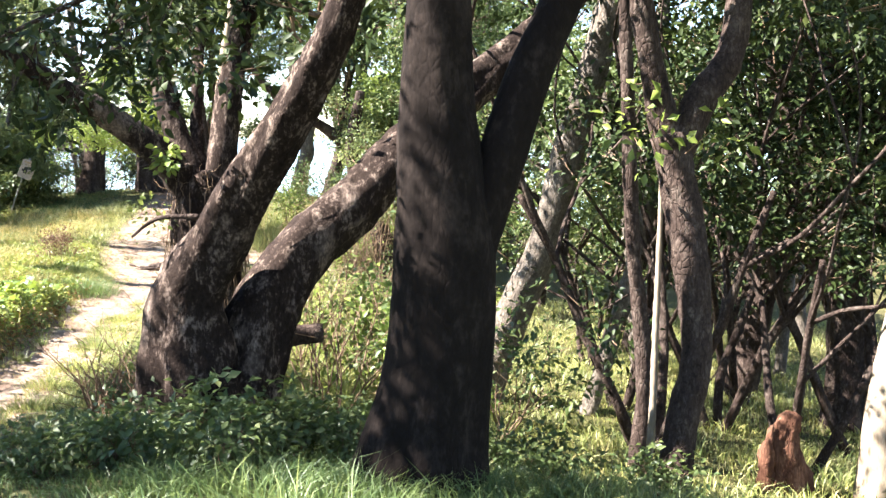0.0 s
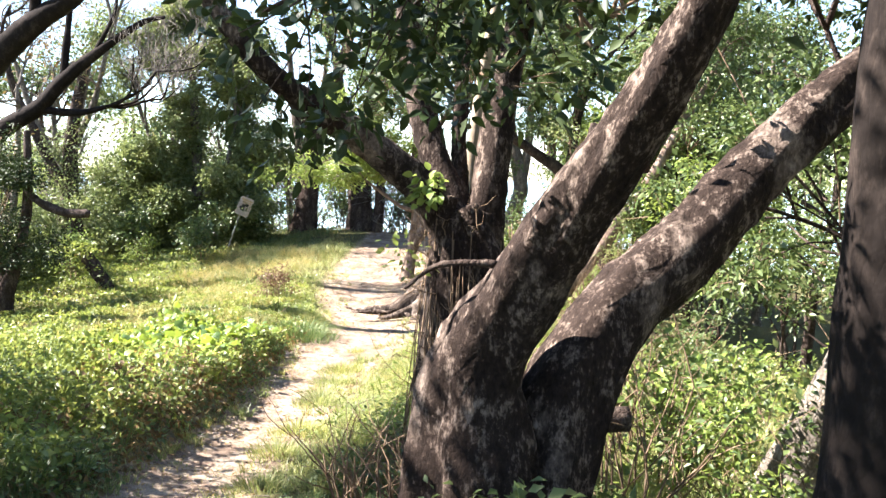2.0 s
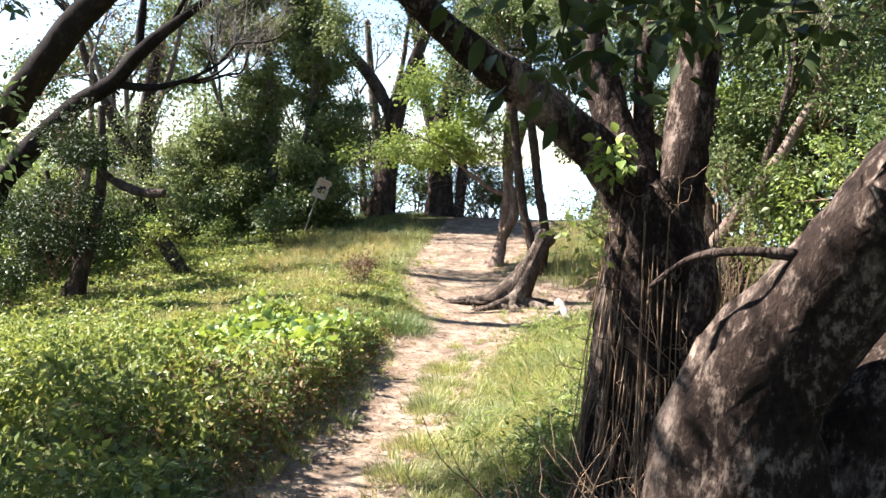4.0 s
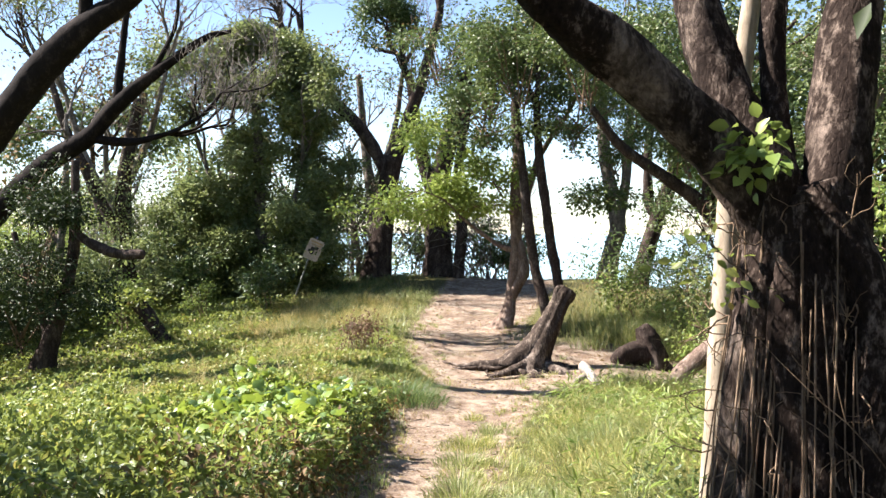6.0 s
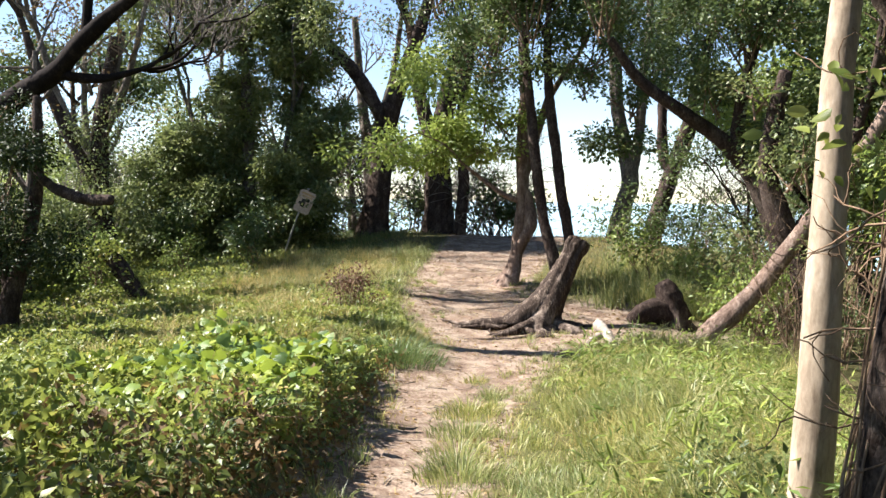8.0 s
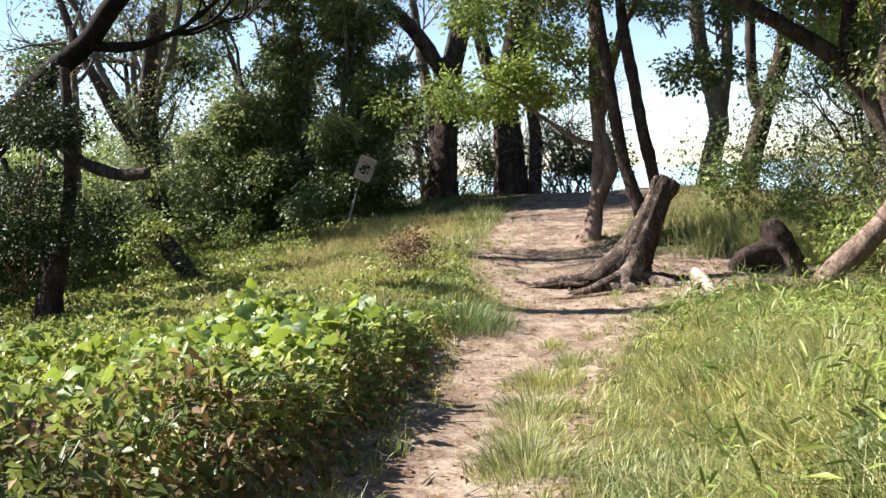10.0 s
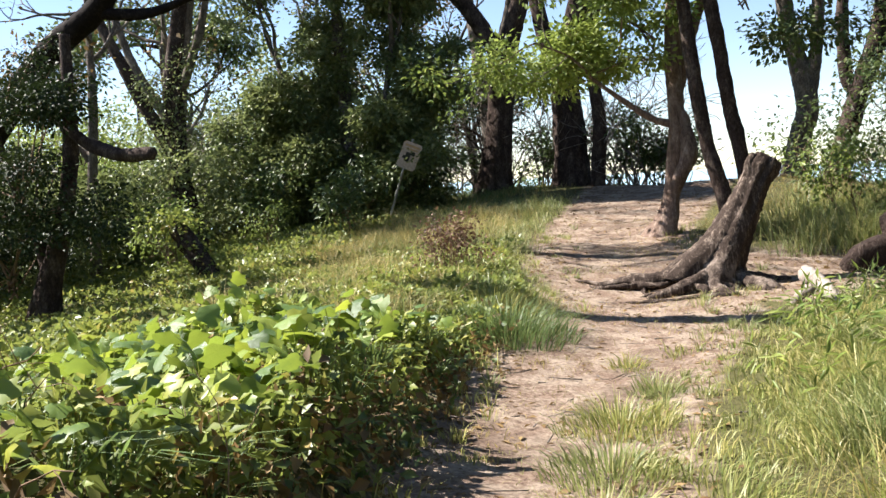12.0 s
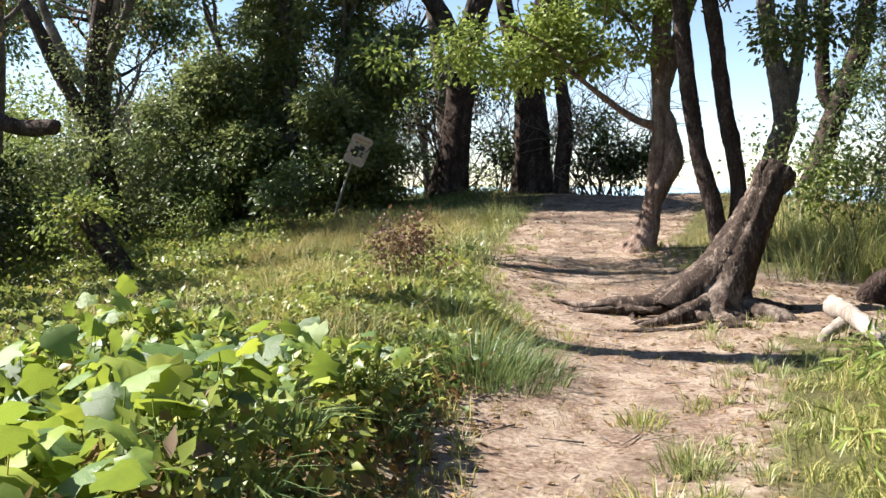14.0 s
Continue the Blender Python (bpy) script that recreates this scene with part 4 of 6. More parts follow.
tree("ivy_tree", "leaning tree with creeper climbing its trunk", [
    [(-18.98, 31.0, -2.0, 0.42), (-19.03, 31.0, -1.64, 0.388), (-19.22, 31.0, -0.66, 0.333), (-19.4, 31.0, 0.46, 0.291), (-19.43, 31.0, 1.84, 0.262), (-19.36, 31.0, 3.2, 0.206), (-18.89, 31.0, 5.29, 0.149)],
    [(-19.41, 31.0, 0.87, 0.194), (-20.08, 30.8, 2.16, 0.166), (-20.49, 30.6, 3.15, 0.151), (-21.03, 30.4, 4.41, 0.123), (-21.38, 30.2, 5.77, 0.095)]],
    BARK_DARK, LEAF_OLIVE, [(-19.3, 30.8, 1.0, 0.5, 0.5, 1.0, 50), (-19.2, 30.8, 3.0, 0.8, 0.7, 1.0, 50), (-19.1, 30.7, -1.2, 0.5, 0.5, 0.6, 36), (-18.6, 31, 5.6, 1.5, 1.3, 0.9, 16)], leaf=0.077, per=36, spread=0.24, seed=90, ends=3, bare_depth=4, tip_leaves=1)
tree("shady_tree", "low dark evergreen tree with a broken side limb", [
    [(-17.1, 24.0, -2.1, 0.29), (-17.04, 24.0, -1.8, 0.268), (-16.74, 24.0, -0.94, 0.189), (-16.57, 24.1, -0.29, 0.151), (-16.38, 24.2, 1.02, 0.122), (-16.43, 24.3, 2.9, 0.094)],
    [(-16.9, 24.0, -1.3, 0.124), (-17.08, 24.0, -0.64, 0.105), (-17.38, 24.0, -0.05, 0.086), (-17.85, 24.0, 1.22, 0.067)],
    [(-16.4, 24.15, 1.3, 0.08), (-15.87, 24.1, 0.98, 0.111), (-15.11, 24.0, 0.76, 0.117), (-14.48, 24.0, 0.75, 0.107)]],
    BARK_DARK, LEAF_SHADED, [(-17.1, 23.8, 1.0, 1.7, 1.5, 1.2, 280), (-17.4, 23.6, -0.6, 1.9, 1.4, 0.9, 260), (-17.6, 24.4, 2.3, 1.5, 1.3, 0.6, 40), (-15.5, 23.9, -0.2, 0.8, 0.7, 0.4, 50)], leaf=0.072, per=40, spread=0.15, seed=91)
tree("bare_limbed_tree", "big leafless tree reaching dark limbs over the bank", [
    [(-18.6, 21.0, -2.2, 0.48), (-18.4, 21.0, 0.2, 0.42), (-17.86, 21.0, 1.14, 0.38), (-16.19, 21.0, 2.95, 0.332), (-14.71, 21.0, 4.54, 0.284), (-13.75, 21.0, 5.28, 0.25), (-12.82, 21.0, 5.84, 0.216), (-11.2, 21.0, 7.4, 0.15)],
    [(-13.9, 21.0, 5.2, 0.15), (-13.7, 20.8, 6.4, 0.11), (-13.2, 20.6, 7.6, 0.08)]],
    BARK_SMOOTH_SHADED, None, seed=92, ends=4, bare_depth=5)
tree("bare_limbed_tree", "leafless tree with fine grey branching against the sky", [
    [(-21.5, 26.0, -2.2, 0.42), (-21.2, 26.0, 0.2, 0.36), (-20.45, 26.0, 1.25, 0.312), (-18.5, 26.0, 2.91, 0.264), (-17.24, 26.0, 3.64, 0.234), (-16.46, 26.0, 4.37, 0.205), (-15.4, 26.0, 5.14, 0.135), (-14.06, 26.0, 5.95, 0.08), (-13.34, 26.0, 6.11, 0.046)],
    [(-16.46, 26.0, 4.3, 0.123), (-16.29, 26.0, 5.72, 0.095), (-16.12, 26.0, 6.93, 0.068), (-15.96, 26.0, 7.73, 0.054)],
    [(-17.3, 26.0, 3.6, 0.13), (-16.2, 26.2, 3.5, 0.1), (-15.2, 26.3, 3.7, 0.06)],
    [(-15.5, 26.0, 5.1, 0.07), (-14.8, 25.9, 6.2, 0.05), (-14.6, 25.8, 7.2, 0.035)]],
    BARK_SMOOTH_SHADED, None, seed=93, ends=4, bare_depth=5)
tree("bare_limbed_tree", "pale leafless tree with fine spreading branches", [
    [(-20.4, 32.0, -2.2, 0.3), (-20.2, 32.0, 1.0, 0.24), (-19.8, 31.9, 3.4, 0.19), (-19.2, 31.8, 5.6, 0.12)],
    [(-20.1, 32.0, 1.6, 0.15), (-21.2, 31.8, 3.4, 0.12), (-21.9, 31.6, 5.6, 0.08)],
    [(-19.9, 31.9, 2.6, 0.13), (-18.9, 31.6, 4.2, 0.1), (-18.2, 31.4, 6.2, 0.06)]],
    BARK_GREY, None, seed=96, ends=4, bare_depth=5)
tree("bare_limbed_tree", "pale leafless tree rising over the crest", [
    [(-13.6, 38.2, -0.8, 0.28), (-13.7, 38.2, 2.0, 0.22), (-14.0, 38.1, 4.6, 0.16), (-14.2, 38.0, 7.0, 0.1)],
    [(-13.75, 38.2, 2.6, 0.14), (-12.9, 38.1, 4.8, 0.11), (-12.5, 38.0, 7.2, 0.07)]],
    BARK_GREY, None, seed=97, ends=4, bare_depth=5)


def evergreen():
    """Leaf masses of many sizes heaped on three stems, uneven at the edge."""
    er = np.random.default_rng(95)
    masses = []
    for k in range(150):
        z = er.uniform(-0.9, 8.2) if k > 50 else er.uniform(-0.8, 2.8)
        half = np.interp(z, [-1, 1, 3.5, 6, 8.3], [2.5, 3.0, 3.3, 2.3, 0.8])
        r = er.uniform(0.3, 0.84)
        masses.append((-16.6 + er.uniform(-1, 1) * half, 34.4 + er.uniform(-1.0, 0.9), z, r, r * 0.9, r * er.uniform(0.35, 0.6), int(70 * r * r) + 3))
    return tree("evergreen_tree", "broad dark glossy evergreen tree behind the sign", [
        [(-16.4, 34.6, -1.4, 0.26), (-16.5, 34.6, 1.5, 0.2), (-16.6, 34.6, 4.2, 0.15), (-16.8, 34.6, 7.0, 0.07)],
        [(-16.2, 34.5, -1.2, 0.14), (-15.4, 34.4, 1.4, 0.1), (-14.9, 34.3, 3.6, 0.07)],
        [(-16.6, 34.5, -1.0, 0.14), (-17.6, 34.4, 1.4, 0.1), (-18.4, 34.4, 3.4, 0.07)]],
        BARK_GREY, LEAF_OLIVE, masses, leaf=0.108, per=44, spread=0.17, seed=94, gap=0.42, ends=3)


evergreen()

# ---- wood on the low side ----
tree("slanting_tree", "grey dappled trunk slanting through the shade", [
    [(1.15, 12.8, -1.85, 0.33), (1.23, 12.8, -1.6, 0.309), (1.64, 12.6, -0.47, 0.265), (2.04, 12.4, 0.53, 0.236), (2.33, 12.2, 1.79, 0.214), (2.6, 12.0, 2.98, 0.194), (2.83, 11.8, 4.04, 0.174), (3.1, 11.5, 6, 0.12)]],
    BARK_GREY, LEAF_MID, [(3.0, 11.5, 6.6, 2.0, 2, 1.0, 50)], leaf=0.11, per=18, seed=101, seg=16, ends=2)
tree("woodland_tree", "forked dark brown trunk with sunlit patches in the wood", [
    [(2.6, 7.2, -1.1, 0.182), (2.64, 7.2, -0.9, 0.151), (2.73, 7.3, -0.34, 0.144), (2.83, 7.3, 0.26, 0.136), (2.72, 7.4, 1.22, 0.157), (2.56, 7.5, 2.09, 0.157)],
    [(2.6, 7.5, 1.85, 0.136), (2.42, 7.5, 2.52, 0.115), (2.27, 7.5, 3.27, 0.101), (2.1, 7.5, 4.6, 0.070)],
    [(2.61, 7.5, 1.9, 0.147), (2.84, 7.6, 2.39, 0.140), (3.1, 7.7, 2.78, 0.125), (3.2, 7.8, 3.37, 0.111), (3.3, 8, 4.6, 0.070)]],
    BARK_DARK, LEAF_MID, [(2.4, 7.6, 4.9, 1.5, 1.5, 0.8, 34), (3.6, 8.0, 4.4, 1.2, 1.2, 0.7, 26)], leaf=0.1, per=18, seed=102, ends=1)
tree("woodland_tree", "thin grey leaning trunk in the sunlit wood", [
    [(2.68, 12.4, -2.1, 0.14), (2.71, 12.4, -1.9, 0.128), (3.03, 12.4, -0.82, 0.119), (3.31, 12.4, 0.23, 0.118), (3.5, 12.4, 1.26, 0.109), (3.58, 12.4, 3.18, 0.092), (3.6, 12.4, 5, 0.06)]],
    BARK_GREY, LEAF_MID, [(3.6, 12.4, 5.4, 1.6, 1.6, 1.0, 40)], leaf=0.1, per=18, seed=103, ends=2)
tree("sapling", "very thin pale sapling stem in the wood", [
    [(2.48, 7.5, -1.15, 0.04), (2.51, 7.5, -0.41, 0.033), (2.51, 7.5, 0.36, 0.03), (2.51, 7.5, 1.41, 0.022), (2.5, 7.5, 2.4, 0.012)]],
    BARK_PALE, LEAF_LIGHT, [(2.5, 7.4, 1.9, 0.6, 0.6, 0.5, 24)], leaf=0.1, per=10, seed=104, seg=8)
tree("woodland_tree", "thin brown straight trunk in the wood", [
    [(2.55, 8.2, -1.2, 0.1), (2.55, 8.2, -1.0, 0.088), (2.58, 8.2, -0.17, 0.081), (2.42, 8.2, 1.14, 0.069), (2.32, 8.2, 2.55, 0.063), (2.2, 8.2, 4.2, 0.04)]],
    BARK_DARK, LEAF_MID, [(2.2, 8.2, 4.8, 1.1, 1.1, 0.7, 18)], leaf=0.1, per=18, seed=105, ends=1)
tree("crooked_tree", "thick dark crooked trunk deep in the wood", [
    [(6.9, 13.5, -2.4, 0.34), (6.88, 13.5, -1.37, 0.303), (6.74, 13.5, 0.12, 0.282), (6.32, 13.5, 1.48, 0.262), (5.93, 13.5, 2.39, 0.243), (5.5, 13.5, 3.29, 0.208), (5.11, 13.5, 4.34, 0.181)],
    [(6.5, 13.5, 0.9, 0.18), (7.2, 13.6, 2.2, 0.14), (7.6, 13.7, 3.8, 0.1)]],
    BARK_DARK, LEAF_MID, [(5.0, 13.5, 5.0, 2, 1.8, 1.2, 110), (7.6, 13.7, 4.4, 1.7, 1.6, 1.2, 90)], leaf=0.11, per=18, seed=106, ends=2)
tree("crooked_tree", "dark forked trunk in the shade of the wood", [
    [(5.97, 15.8, -2.6, 0.29), (6.28, 15.8, -0.82, 0.239), (6.66, 15.8, 0.39, 0.222), (6.83, 15.8, 2.55, 0.195), (6.9, 15.8, 4.5, 0.14)]],
    BARK_DARK, LEAF_MID, [(6.9, 15.8, 5.0, 2, 2, 1.3, 110)], leaf=0.11, per=18, seed=107, ends=2)
tree("woodland_tree", "pale trunk lit at its foot by the sun", [
    [(5.0, 8.3, -1.6, 0.25), (4.97, 8.3, -1.3, 0.2), (4.94, 8.3, -0.62, 0.152), (5.12, 8.4, 0.71, 0.137), (5.23, 8.5, 2.88, 0.119), (5.3, 8.5, 4.6, 0.08)]],
    BARK_PALE, LEAF_MID, [(5.3, 8.5, 5.1, 1.5, 1.5, 0.9, 30)], leaf=0.1, per=18, seed=108, ends=2)


def wood_tree(seed, height, leaf_mat, bark_mat, dense, label):
    rng = np.random.default_rng(seed)
    lean = rng.normal(size=2) * 0.35
    limbs = [[(0, 0, -0.25, 0.17), (0.02, 0, 0.1, 0.14), (lean[0] * 0.4, lean[1] * 0.4, height * 0.28, 0.12), (lean[0] + 0.15, lean[1], height * 0.55, 0.1), (lean[0] * 1.5, lean[1] * 1.4, height * 0.85, 0.05)]]
    ob = thing("background_tree", (0, 0, 0), label, "tree", "trees of the surrounding wood")
    wood, thin, tips, crown, twigs = Geo(), Geo(), [], Geo(), Geo()
    wood.tube(limbs[0], 10, 0.06, 0.8, seed, 0.3)
    for k in range(5):
        f = rng.uniform(0.35, 0.85)
        p = np.array([lean[0] * f * 1.4, lean[1] * f * 1.4, height * f])
        a = rng.uniform(0, 6.28)
        grow(rng, wood, thin, tips, p, (math.cos(a), math.sin(a), 0.7), height * 0.22, 0.06, 3 if dense < 4 else 2)
    for p in tips:
        spray(crown, twigs, rng, p, (0.85, 0.85, 0.6), dense, 30 if dense > 3 else 9, 0.12, 0.2)
    part("trunk", wood, bark_mat, ob)
    if thin.n:
        part("twig_mass", thin, TWIG_GREY, ob, kind="stuff")
    if crown.n:
        part("branchlet_mass", twigs, TWIG, ob, kind="stuff")
        part("crown", crown, leaf_mat, ob, kind="stuff")
    return ob


def low_tree(seed, leaf_mat, label, lift=0.0):
    """A many-stemmed small tree whose leaves hang low."""
    rng = np.random.default_rng(seed)
    ob = thing("understorey_tree", (0, 0, 0), label, "tree", "low trees under the canopy")
    wood, thin, tips, crown = Geo(), Geo(), [], Geo()
    for k in range(3):
        a = rng.uniform(0, 6.28)
        grow(rng, wood, thin, tips, (math.cos(a) * 0.1, math.sin(a) * 0.1, -0.15), (math.cos(a) * 0.35, math.sin(a) * 0.35, 1.0), 2.3 + lift, 0.055 + 0.015 * lift, 2, 0.3, 0.05)
    for p in tips:
        if p[2] < 1.1 * lift:
            continue
        spray(crown, thin, rng, p, (0.75, 0.75, 0.5), 10, 22, 0.1, 0.16, up=0.6)
    for k in range(5):
        spray(crown, thin, rng, rng.uniform((-1.0, -1.0, 1.7 + lift), (1.0, 1.0, 3.0 + lift)), (0.7, 0.7, 0.35), 14, 20, 0.09, 0.13, up=0.6)
    part("trunk", wood, BARK_DARK, ob)
    part("twig_mass", thin, TWIG, ob, kind="stuff")
    part("crown", crown, leaf_mat, ob, kind="stuff")
    return ob


def far_wood():
    """Woods on the slopes that fall to the sea, on both sides of the view."""
    rng = np.random.default_rng(220)
    crown, stems = Geo(), Geo()
    spots = [(rng.uniform(-75, -14.5), rng.uniform(41, 58)) for k in range(26)] + [(rng.uniform(1.5, 60), rng.uniform(40, 58)) for k in range(36)] + [(rng.uniform(-75, -32), rng.uniform(14, 42)) for k in range(14)] + [(rng.uniform(18, 50), rng.uniform(8, 40)) for k in range(14)]
    for x, y in spots:
        z = float(land(x, y))
        h = rng.uniform(3.5, 6.0) - min(0.0, z) * 0.85
        stems.tube([(x, y, z - 0.3, 0.2), (x + rng.normal() * 0.4, y, z + h * 0.5, 0.15), (x + rng.normal() * 0.8, y, z + h, 0.06)], 6, 0.06, 3.0, abs(int(x)))
        for k in range(5):
            f = rng.uniform(0.3, 1.0)
            spray(crown, None, rng, (x + rng.normal() * 1.3, y + rng.normal() * 1.0, z + h * f), (1.7, 1.5, 1.0), 22, 22, 0.17, 0.28)
    for k in range(120):
        x = rng.uniform(-42, -11.6) if k < 74 else rng.uniform(-1.2, 26)
        spray(crown, None, rng, (x, rng.uniform(39.5, 43), rng.uniform(-1.8, 2.3)), (1.5, 1.0, 0.9), 22, 20, 0.12, 0.2)
    for k in range(120):
        x = rng.uniform(-40, -20.5)
        spray(crown, None, rng, (x, rng.uniform(24, 40), rng.uniform(-2.5, 1.9)), (1.5, 1.2, 0.9), 20, 18, 0.09, 0.2)
    for name, g, mat in (("far_wood_leaves", crown, LEAF_OLIVE), ("far_wood_stems", stems, BARK_DARK)):
        ob = new(name, g.mesh(name))
        ob.data.materials.append(mat)
        tagged(ob, "distant green wood on the slopes above the sea", "woods", kind="stuff")


far_wood()


def crest_brush():
    """Leafless grey brush behind the crest trees and on the far slope."""
    rr = np.random.default_rng(230)
    g = Geo()
    for k in range(75):
        x, y = (rr.uniform(-17, -9.2), rr.uniform(37.6, 41)) if k < 24 else (rr.uniform(-31, -17.5), rr.uniform(33, 41)) if k < 60 else (rr.uniform(-3.2, 2), rr.uniform(37.5, 41))
        z = float(land(x, y))
        for j in range(3):
            grow(rr, g, g, [], (x + rr.normal() * 0.3, y + rr.normal() * 0.3, z - 0.1), (rr.normal() * 0.35, rr.normal() * 0.35, 1.0), rr.uniform(1.2, 2.3), 0.03, 3, 0.4, 0.04, (2, 3), 0.011)
    ob = new("crest_brush", g.mesh("crest_brush"))
    ob.data.materials.append(TWIG_GREY)
    tagged(ob, "leafless grey brush behind the crest trees", "brush", kind="stuff")


crest_brush()


def slope_thicket():
    """Leafy thicket on the slope below the bank, in heaped clumps."""
    rr = np.random.default_rng(231)
    # Two copies: the second imitates shaded clumps with a darker leaf colour.
    for name, mat, n in (("slope_thicket", LEAF_OLIVE, 110), ("slope_thicket_shade", LEAF_MID, 35)):
        g = Geo()
        for k in range(n):
            x, y = rr.uniform(-27, -18.2), rr.uniform(26, 38)
            z = float(land(x, y))
            for j in range(4):
                spray(g, g, rr, (x + rr.normal() * 0.5, y + rr.normal() * 0.5, z + rr.uniform(0.2, 2.4)), (0.7, 0.6, 0.3), 9, 16, 0.1, 0.15, up=0.6, gap=0.3)
        ob = new(name, g.mesh(name))
        ob.data.materials.append(mat)
        tagged(ob, "leafy green thicket on the slope below the bank", "thicket", kind="stuff")


slope_thicket()


def shrub(seed, leaf_mat, leaf, label, tall=1.2, dense=26):
    rng = np.random.default_rng(seed)
    ob = thing("shrub", (0, 0, 0), label, "shrub", "undergrowth shrubs")
    stems, thin, tips, crown = Geo(), Geo(), [], Geo()
    for k in range(6):
        a = rng.uniform(0, 6.28)
        grow(rng, stems, thin, tips, (math.cos(a) * 0.06, math.sin(a) * 0.06, -0.05), (math.cos(a) * 0.5, math.sin(a) * 0.5, 1.0), tall * 0.6, 0.014, 2, 0.4, 0.05)
    for p in tips:
        spray(crown, None, rng, p, (0.3, 0.3, 0.2), max(2, dense // 8), 9, leaf, 0.12, up=0.6)
    part("stem_mass", thin, TWIG, ob, kind="stuff")
    part("crown", crown, leaf_mat, ob, kind="stuff")
    return ob


def plant_wood():
    rng = np.random.default_rng(12)
    kinds = [wood_tree(201, 7.0, LEAF_MID, BARK_DARK, 8, "leafy dark-trunked tree in the surrounding wood"),
             wood_tree(202, 8.5, LEAF_EVERGREEN, BARK_GREY, 8, "tall evergreen tree in the surrounding wood"),
             wood_tree(203, 6.0, LEAF_LIGHT, BARK_DARK, 11, "small light green tree in the surrounding wood"),
             wood_tree(204, 7.5, LEAF_BROWN, BARK_GREY, 1, "half-bare brown-leaved tree in the surrounding wood")]
    spots = [(4.6, 19, 0), (7.5, 18, 1), (9.5, 14.5, 0), (3.2, 23, 0), (6.2, 24, 0), (9.5, 22, 1), (2.8, 28, 1), (6, 30, 0), (10, 28, 1), (1.0, 31, 0), (2.5, 35, 1),
             (12.5, 11.5, 0), (8, 12, 1), (4.3, 16.2, 1), (-0.5, 29, 2), (0.8, 26, 0),
             (-22, 35, 3), (-26, 31, 3), (-20, 39, 3), (-24.5, 38, 0), (-17.5, 40, 3), (-14.8, 40, 3), (-29, 27, 3), (-20, 28.5, 3),
             # unseen trees left of and behind the walk, added to block sun and sky light
             (-11.8, 4.4, 1), (-10.2, 7.6, 0), (-12.6, 10.0, 3), (-9, 1, 1), (-6.0, 4.5, 1), (-5, -3.5, 0), (5, -4, 1), (3.7, 0.8, 1), (1.0, -4.6, 1), (-2.2, -6.0, 1), (3.2, -7.5, 1), (6.6, 2.8, 1), (7.4, -1.0, 0), (-6.5, -0.8, 0), (8.6, 6.2, 1)]
    used = set()
    for x, y, k in spots:
        s = rng.uniform(0.85, 1.2)
        m = pose(x, y, float(land(x, y)), 0, 0, rng.uniform(0, 360)) @ Matrix.Scale(s, 4)
        if k not in used:
            used.add(k)
            kinds[k].matrix_basis = m
        else:
            c = copy_thing(kinds[k], pose(x, y, float(land(x, y)), 0, 0, rng.uniform(0, 360)))
            c.scale = (s, s, s)
    low = [low_tree(211, LEAF_MID, "low spreading green tree in the wood"), low_tree(212, LEAF_SHADED, "low evergreen tree in the wood with shade-darkened leaf colour"), low_tree(213, LEAF_LIGHT, "low light green tree in dappled light"),
           # The first of these has shade painted into its leaf colour.
           low_tree(214, LEAF_SHADED, "tree with shade-darkened leaf colour and clear crooked stems", 1.3), low_tree(215, LEAF_MID, "green tree with clear crooked stems", 1.1)]
    seen = set()
    for x, y, k in [(3.4, 16.8, 0), (5.6, 16.6, 1), (8.8, 13.6, 0), (4.2, 19.8, 0), (6.6, 20.2, 1), (2.6, 22, 1), (1.6, 25, 2), (1.2, 28.4, 1), (-0.2, 32, 0), (-1.0, 36.5, 0), 
                    (-13.8, 38.6, 1), (-15.6, 38.0, 0), (-20.6, 36, 0), (-22.6, 31.6, 2), (-23.5, 27.5, 0), (-26, 34, 2), (-20.8, 23.8, 1), (-0.4, 38.4, 1), (1.2, 39.5, 0),
                    # out of view on the sun side, added to throw shade over bank and path
                    (-9.4, 6.9, 0), (-8.6, 5.2, 1), (-10.6, 9.2, 0), (-7.2, 3.6, 1), (-11.4, 7.4, 1),
                    (4.6, 12.4, 3), (6.3, 11.6, 3), (3.1, 10.2, 3), (4.8, 9.9, 3), (3.4, 13.4, 4), (7.6, 10.6, 3), (5.6, 14.6, 4), (7.9, 14.6, 3)]:
        m = pose(x, y, float(land(x, y)), 0, 0, rng.uniform(0, 360))
        s = rng.uniform(0.8, 1.25)
        if k not in seen:
            seen.add(k)
            low[k].matrix_basis = m
        else:
            copy_thing(low[k], m).scale = (s, s, s)
    bushes = [shrub(301, LEAF_LIGHT, 0.07, "light green leafy shrub in dappled shade"), shrub(302, LEAF_MID, 0.07, "green woodland shrub with layered leaves", 1.5, 30), shrub(303, LEAF_EVERGREEN, 0.1, "dark glossy low shrub", 1.1, 34)]
